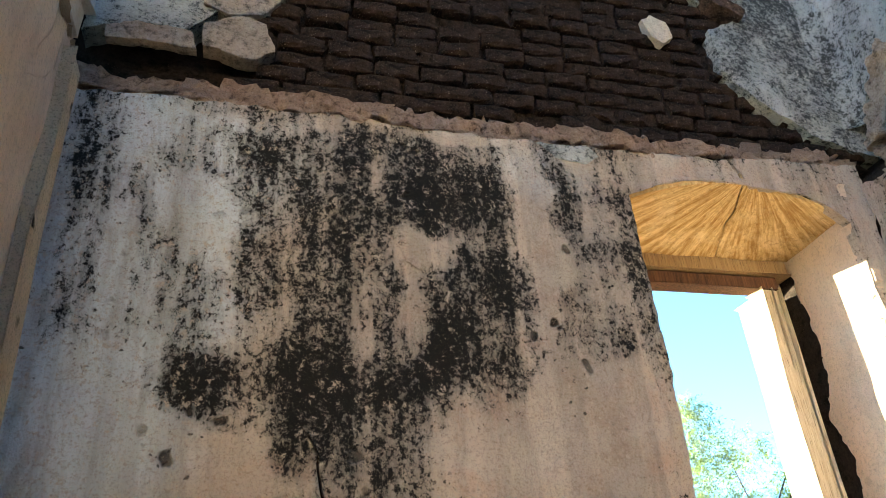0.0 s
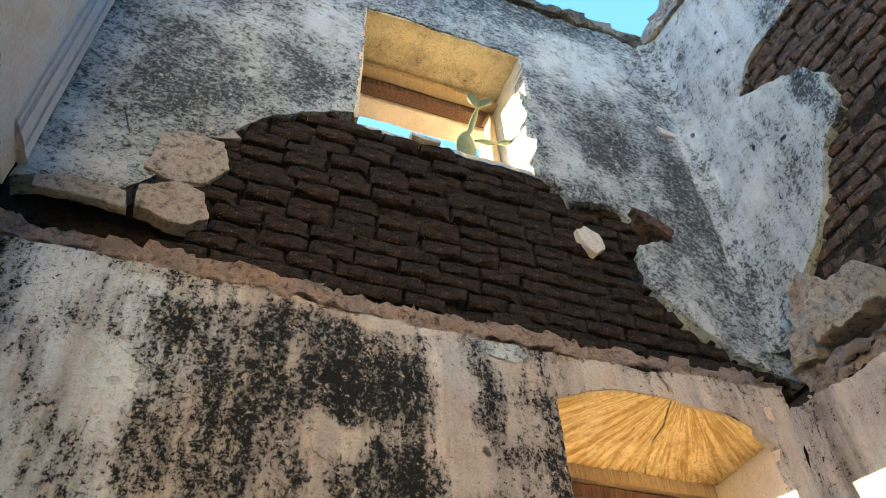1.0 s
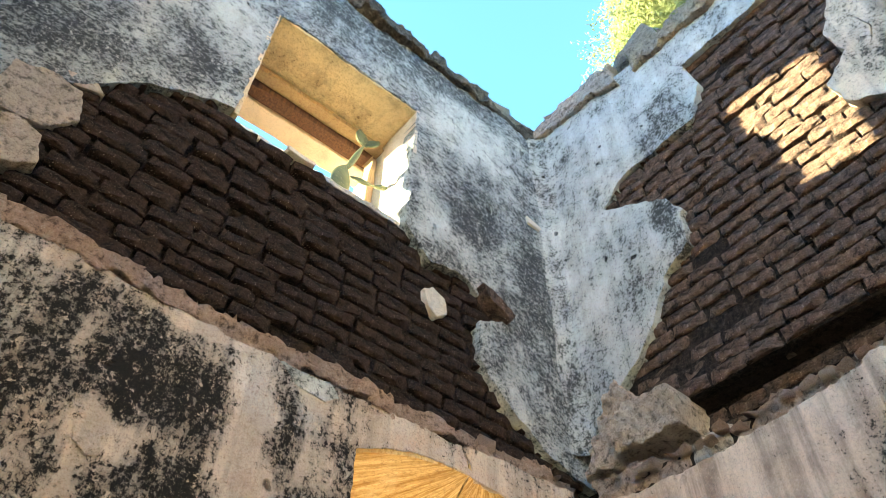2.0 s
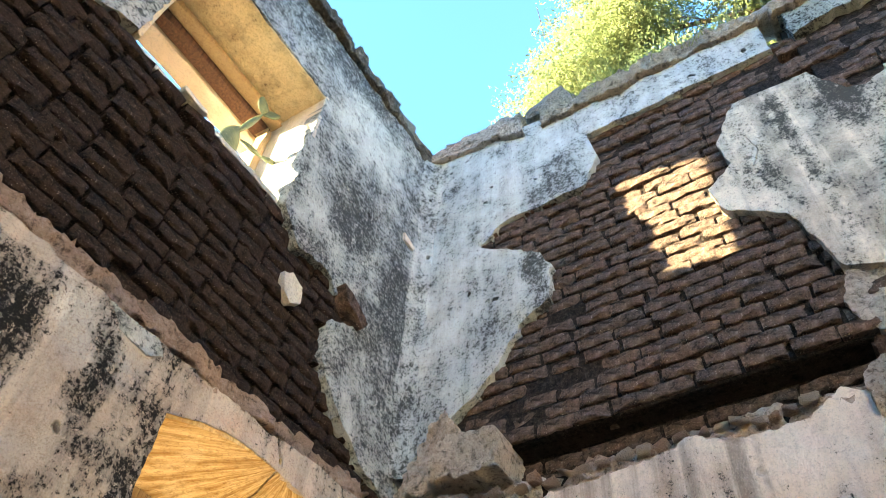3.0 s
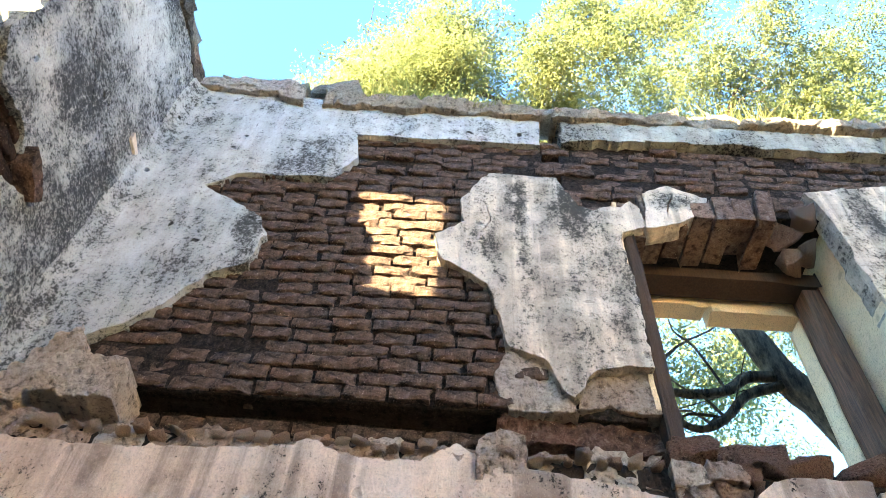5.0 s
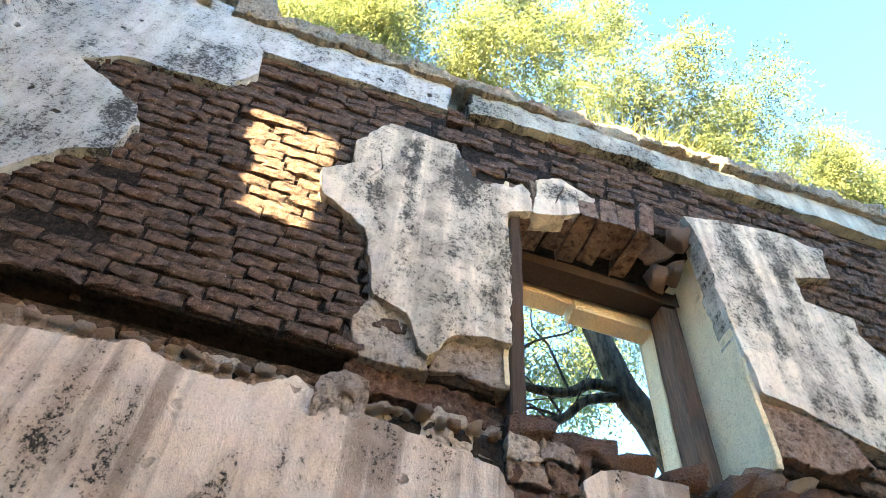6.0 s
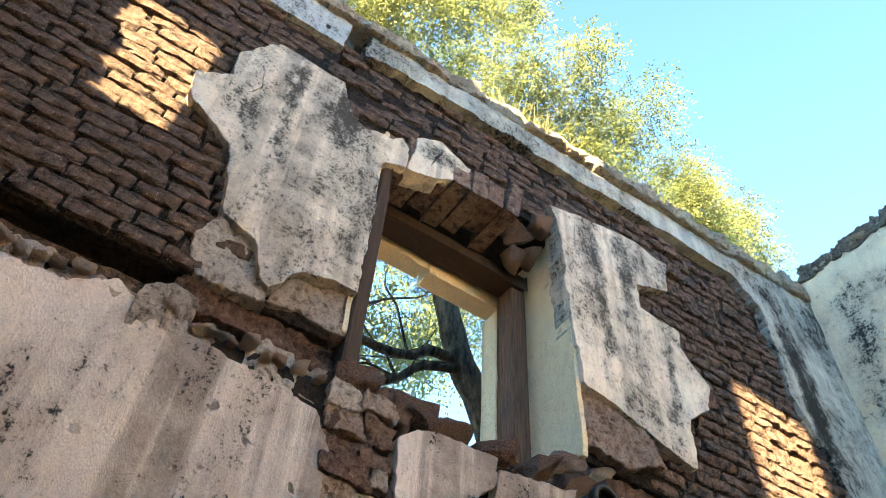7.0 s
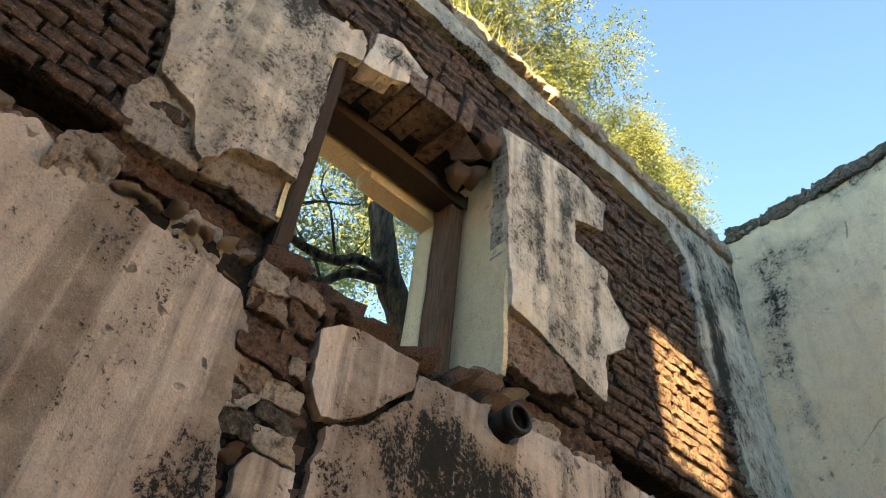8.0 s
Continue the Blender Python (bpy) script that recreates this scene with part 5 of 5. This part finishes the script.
def sprays(rng, centres, count, reach, droop, leaf, leaves=9):
    """Feathery sprays: fine stems with two rows of small leaflets."""
    vs, fs = [], []
    for n in range(count):
        c, r = rng.choice(centres)
        way = Vector((rng.gauss(0, 1), rng.gauss(0, 1), rng.gauss(0, 0.8))).normalized()
        p = Vector(c) + way * r * rng.uniform(0.1, 1.0) ** 0.8
        run = (way + Vector((rng.gauss(0, 0.6), rng.gauss(0, 0.6), rng.gauss(-droop, 0.4)))).normalized()
        side = run.cross(Vector((rng.gauss(0, 1), rng.gauss(0, 1), rng.gauss(0, 1)))).normalized()
        length = reach * rng.uniform(0.6, 1.3)
        for k in range(leaves):
            t = k / leaves
            q = p + run * length * (t + rng.uniform(-0.06, 0.06)) - Vector((0, 0, droop * 0.5 * length * t * t))
            out = (side * (1 if k % 2 else -1) + Vector((rng.gauss(0, 0.7), rng.gauss(0, 0.7), rng.gauss(-0.1, 0.7)))).normalized()
            size = leaf * rng.uniform(0.7, 1.3)
            tip = q + (out + run * 0.7).normalized() * size
            wide = (run - out * 0.3).normalized() * size * 0.24
            b = len(vs)
            vs += [q - wide * 0.3, (q + tip) / 2 + wide, tip, (q + tip) / 2 - wide]
            fs.append((b, b + 1, b + 2, b + 3))
    me = bpy.data.meshes.new("crown")
    me.from_pydata(vs, [], fs)
    return me


def crown_of(name, mesh, material, parent):
    mesh.materials.append(material)
    ob = new(name, mesh)
    ob.parent = parent
    return under(ob, parent)


rng = random.Random(5)
tree = tagged(empty("tree", (1.6, -4.7, 0)), "large tree with dark rough bark and feathery yellow-green foliage", "tree")
bm = bmesh.new()
limb(bm, [(1.6, -4.7, -0.1), (1.55, -4.6, 2.0), (1.5, -4.42, 3.8), (1.5, -4.08, 4.75), (1.5, -3.85, 5.15), (1.5, -3.68, 5.8), (1.55, -3.62, 6.5), (1.7, -3.75, 7.3)], 0.15, 0.055, 14, 1)
under(part("trunk", bm, bark_mat, tree, "", True), tree)
limbs = [[(1.5, -3.84, 5.08), (1.5, -3.62, 5.06), (1.5, -3.46, 4.93), (1.5, -3.2, 4.88), (1.5, -2.9, 4.96), (1.6, -2.4, 5.4), (1.7, -1.8, 6.4)],
         [(1.5, -3.86, 5.02), (1.5, -3.58, 4.90), (1.5, -3.40, 4.70), (1.5, -3.22, 4.60), (1.5, -3.02, 4.68), (1.6, -2.7, 4.9)],
         [(1.7, -3.75, 7.25), (1.7, -3.2, 8.3), (1.7, -2.4, 9.1), (1.6, -1.2, 9.6)],
         [(1.7, -3.75, 7.2), (2.0, -4.6, 8.2), (2.0, -6.0, 9.2), (1.9, -7.6, 9.8)],
         [(1.7, -3.75, 7.3), (2.6, -4.2, 8.6), (3.4, -4.8, 9.6)],
         [(1.62, -3.68, 7.0), (1.6, -4.3, 8.5), (1.5, -4.7, 9.6)],
         [(1.5, -4.1, 4.7), (1.7, -4.5, 5.6), (2.0, -5.2, 6.8), (2.2, -6.0, 8.2)]]
for n, pts in enumerate(limbs):
    bm = bmesh.new()
    path = limb(bm, pts, (0.045, 0.038, 0.06, 0.06, 0.055, 0.05, 0.06)[n], 0.016, 10, n * 3)
    for k in range(9):
        p = path[rng.randrange(len(path) // 3, len(path))]
        q = p + Vector((rng.gauss(0, 0.3), rng.gauss(0, 0.35), rng.gauss(0.1, 0.3)))
        e = q + Vector((rng.gauss(0, 0.3), rng.gauss(0, 0.3), rng.gauss(0.1, 0.3)))
        limb(bm, [p, (p + q) / 2 + Vector((0, 0, 0.06)), q, e], 0.012, 0.003, 5, k)
    under(part("limb", bm, bark_mat, tree, "", True), tree)
clumps = []
for k in range(120):
    a, s = rng.uniform(0, 2 * math.pi), math.sqrt(rng.random())
    clumps.append(((2.4 + 1.7 * s * math.cos(a), -4.4 + 4.7 * s * math.sin(a), 9.7 + rng.uniform(-1.3, 1.3) * (1.1 - s * 0.6)), rng.uniform(0.22, 0.55)))
clumps += [((2.4, -3.0, 7.0), 0.7), ((2.6, -4.0, 6.6), 0.8), ((2.6, -3.4, 7.9), 0.9), ((2.8, -5.0, 7.2), 0.8), ((2.4, -2.6, 6.2), 0.6), ((2.0, -3.6, 5.6), 0.35)]
clumps += [((1.75 + rng.gauss(0, 0.35), -1.3 + rng.gauss(0, 0.85), 9.2 + rng.gauss(0, 0.6)), rng.uniform(0.25, 0.55)) for k in range(12)]
clumps += [((2.3 + rng.gauss(0, 0.4), -8.9 + rng.gauss(0, 0.5), 10.2 + rng.gauss(0, 0.6)), rng.uniform(0.25, 0.5)) for k in range(12)]
clumps += [((4.4 + rng.gauss(0, 0.7), -5.4 + rng.gauss(0, 0.9), 8.2 + rng.gauss(0, 1.0)), rng.uniform(0.3, 0.6)) for k in range(9)]
crown_of("crown", sprays(rng, clumps, 38000, 0.34, 0.9, 0.043, 13), leaf_mat, tree)

far_tree = tagged(empty("tree", (5.2, 8.0, 0)), "distant feathery tree beyond the arched window", "tree")
bm = bmesh.new()
limb(bm, [(5.2, 8.0, -0.1), (5.25, 8.0, 1.2), (5.15, 8.05, 2.2), (5.3, 8.0, 3.2)], 0.16, 0.04, 10, 8)
under(part("trunk", bm, bark_mat, far_tree, "", True), far_tree)
for n in range(6):
    bm = bmesh.new()
    a = n * 1.3
    limb(bm, [(5.2, 8.0, 1.8 + 0.2 * n), (5.2 + 0.6 * math.cos(a), 8 + 0.5 * math.sin(a), 2.6 + 0.2 * n), (5.2 + 1.3 * math.cos(a), 8 + 1.1 * math.sin(a), 3.2 + 0.2 * n)], 0.02, 0.005, 6, n)
    under(part("limb", bm, bark_mat, far_tree, "", True), far_tree)
clumps = [((5.1 + rng.gauss(0, 0.8), 8.0 + rng.gauss(0, 0.8), 3.1 + rng.gauss(0, 0.6)), rng.uniform(0.3, 0.6)) for k in range(26)] + [((4.4, 8, 4.4), 0.35), ((4.3, 8, 4.7), 0.2), ((5.2, 8, 4.1), 0.35)]
crown_of("crown", sprays(rng, clumps, 5600, 0.26, 0.5, 0.042), far_leaf_mat, far_tree)


def pad(bm, base, way, length, width, thick, face):
    """A flat oval cactus pad."""
    base, way, face = Vector(base), Vector(way).normalized(), Vector(face).normalized()
    side = way.cross(face).normalized()
    face = side.cross(way).normalized()
    rows = []
    for k in range(9):
        t = k / 8
        w = width / 2 * math.sin(math.pi * (0.06 + 0.94 * t) ** 0.8) ** 0.75 if k < 8 else 0.004
        th = thick / 2 * max(0.25, math.sin(math.pi * min(0.97, 0.08 + 0.9 * t)))
        rows.append([bm.verts.new(base + way * length * t + side * w * math.cos(a * 0.6283) + face * th * math.sin(a * 0.6283)) for a in range(10)])
    for a, b in zip(rows, rows[1:]):
        for s in range(10):
            bm.faces.new((a[s], a[(s + 1) % 10], b[(s + 1) % 10], b[s]))
    bm.faces.new(rows[0][::-1])
    bm.faces.new(rows[-1])
    return base + way * length


cactus = tagged(empty("prickly_pear", (-1.20, 0.22, 4.21)), "small prickly pear cactus growing on the window sill", "cactus")
PADS = [((-1.24, 0.25, 4.20), (0.02, 0.0, 1), 0.25, 0.14, (0.25, -1, 0.1)), ((-1.25, 0.25, 4.42), (0.1, 0.0, 1), 0.25, 0.125, (0.2, -1, 0.2)), ((-1.19, 0.25, 4.60), (1, -0.1, 0.12), 0.135, 0.065, (0.1, -0.8, 0.6)), ((-1.06, 0.24, 4.625), (1, -0.1, 0.42), 0.115, 0.05, (0, -0.7, 0.9)),
        ((-1.22, 0.25, 4.64), (0.27, 0.0, 1), 0.30, 0.035, (0, -1, 0)), ((-1.145, 0.25, 4.915), (-0.35, -0.1, 0.8), 0.115, 0.105, (0.1, -1, 0.3)), ((-1.14, 0.25, 4.92), (0.62, 0.0, 0.9), 0.15, 0.085, (-0.7, -1, 0.2))]
for base, way, length, width, face in PADS:
    bm = bmesh.new()
    pad(bm, base, way, length, width, 0.03, face)
    under(part("pad", bm, cactus_mat, cactus, "", True), cactus)

# dry tufts on the wall top
tufts_v, tufts_f = [], []
for k in range(2600):
    y = rng.choice((-1.7, -1.35, -2.0, -4.2, -3.4, -5.2)) + rng.gauss(0, 0.22)
    if -2.3 < y < -2.05:
        continue
    p = Vector((rng.uniform(-0.02, 0.22), y, 5.68 + rng.uniform(-0.04, 0.1)))
    e = p + Vector((rng.gauss(-0.04, 0.06), rng.gauss(0, 0.07), rng.uniform(0.03, 0.16)))
    w = Vector((rng.gauss(0, 1), rng.gauss(0, 1), 0)).normalized() * 0.004
    b = len(tufts_v)
    tufts_v += [p - w, p + w, e]
    tufts_f.append((b, b + 1, b + 2))
me = bpy.data.meshes.new("dry_weeds")
me.from_pydata(tufts_v, [], tufts_f)
me.materials.append(dry_grass_mat)
tagged(new("dry_weeds", me), "dry yellowish weeds growing on the wall top", "weeds", kind="stuff")

# ---------- bricks ----------
def bedding(to, loop, holes, front, seed, parent):
    """The uneven mud mortar that the bricks lie in."""
    part("mortar_bed", sheet(to, loop, holes, front, front + 0.05, 0.035, 0.009, seed), bed_mat, parent, "crumbling mud mortar")


bedding(to_north, [(-2.42, 3.2), (-2.40, 3.82), (-2.26, 4.02), (-1.98, 4.16), (-0.95, 4.16), (-0.80, 4.08), (-0.50, 4.04), (-0.34, 3.95), (-0.46, 3.6), (-0.28, 3.40), (0.04, 3.2)], [], 0.062, 81, wall_north)
bedding(to_east, [(-5.8, 3.40), (-3.58, 3.40), (-3.58, 4.78), (-2.42, 4.78), (-2.42, 3.40), (-0.18, 3.40), (-0.18, 4.90), (-1.0, 4.905), (-1.0, 5.40), (-2.11, 5.40), (-2.11, 4.95), (-2.21, 4.95), (-2.21, 5.40), (-5.8, 5.40)], [], 0.052, 82, wall_east)
GAPS[:] = [(-1.86, -0.98, 4.17, 5.2)]
NORTH_BRICK = [(-2.9, 3.2), (-2.42, 3.85), (-2.26, 4.04), (-1.98, 4.22), (-0.95, 4.20), (-0.80, 4.10), (-0.50, 4.06), (-0.30, 3.95), (-0.48, 3.6), (-0.30, 3.40), (0.08, 3.2)]
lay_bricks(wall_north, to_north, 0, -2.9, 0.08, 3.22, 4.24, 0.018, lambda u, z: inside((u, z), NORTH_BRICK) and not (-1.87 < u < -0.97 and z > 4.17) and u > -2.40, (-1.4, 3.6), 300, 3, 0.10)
GAPS[:] = [(-3.54, -2.46, 3.0, 4.80), (-2.20, -2.12, 4.9, 5.6)]


bedding(to_east, [(-5.8, 3.10), (-3.57, 3.10), (-3.57, 3.42), (-5.8, 3.42)], [], 0.175, 83, wall_east)
bedding(to_east, [(-2.43, 3.10), (-0.2, 3.10), (-0.2, 3.42), (-2.43, 3.42)], [], 0.175, 84, wall_east)


def east_wanted(u, z):
    if -3.58 < u < -2.42 and z < 4.80:
        return False
    if -2.2 < u < -2.12 and z > 4.9:
        return False
    if inside((u, z), E_LEFT) or inside((u, z), E_RIGHT) or u > -0.15:
        return False
    if u > -1.0 and z > 4.9 or (-2.5 < u < -1.94 and z < 3.72) or (-4.0 < u < -3.5 and z < 3.75) or (u > -0.44 and z < 3.55):
        return False
    return z < 5.42 and u > -5.7


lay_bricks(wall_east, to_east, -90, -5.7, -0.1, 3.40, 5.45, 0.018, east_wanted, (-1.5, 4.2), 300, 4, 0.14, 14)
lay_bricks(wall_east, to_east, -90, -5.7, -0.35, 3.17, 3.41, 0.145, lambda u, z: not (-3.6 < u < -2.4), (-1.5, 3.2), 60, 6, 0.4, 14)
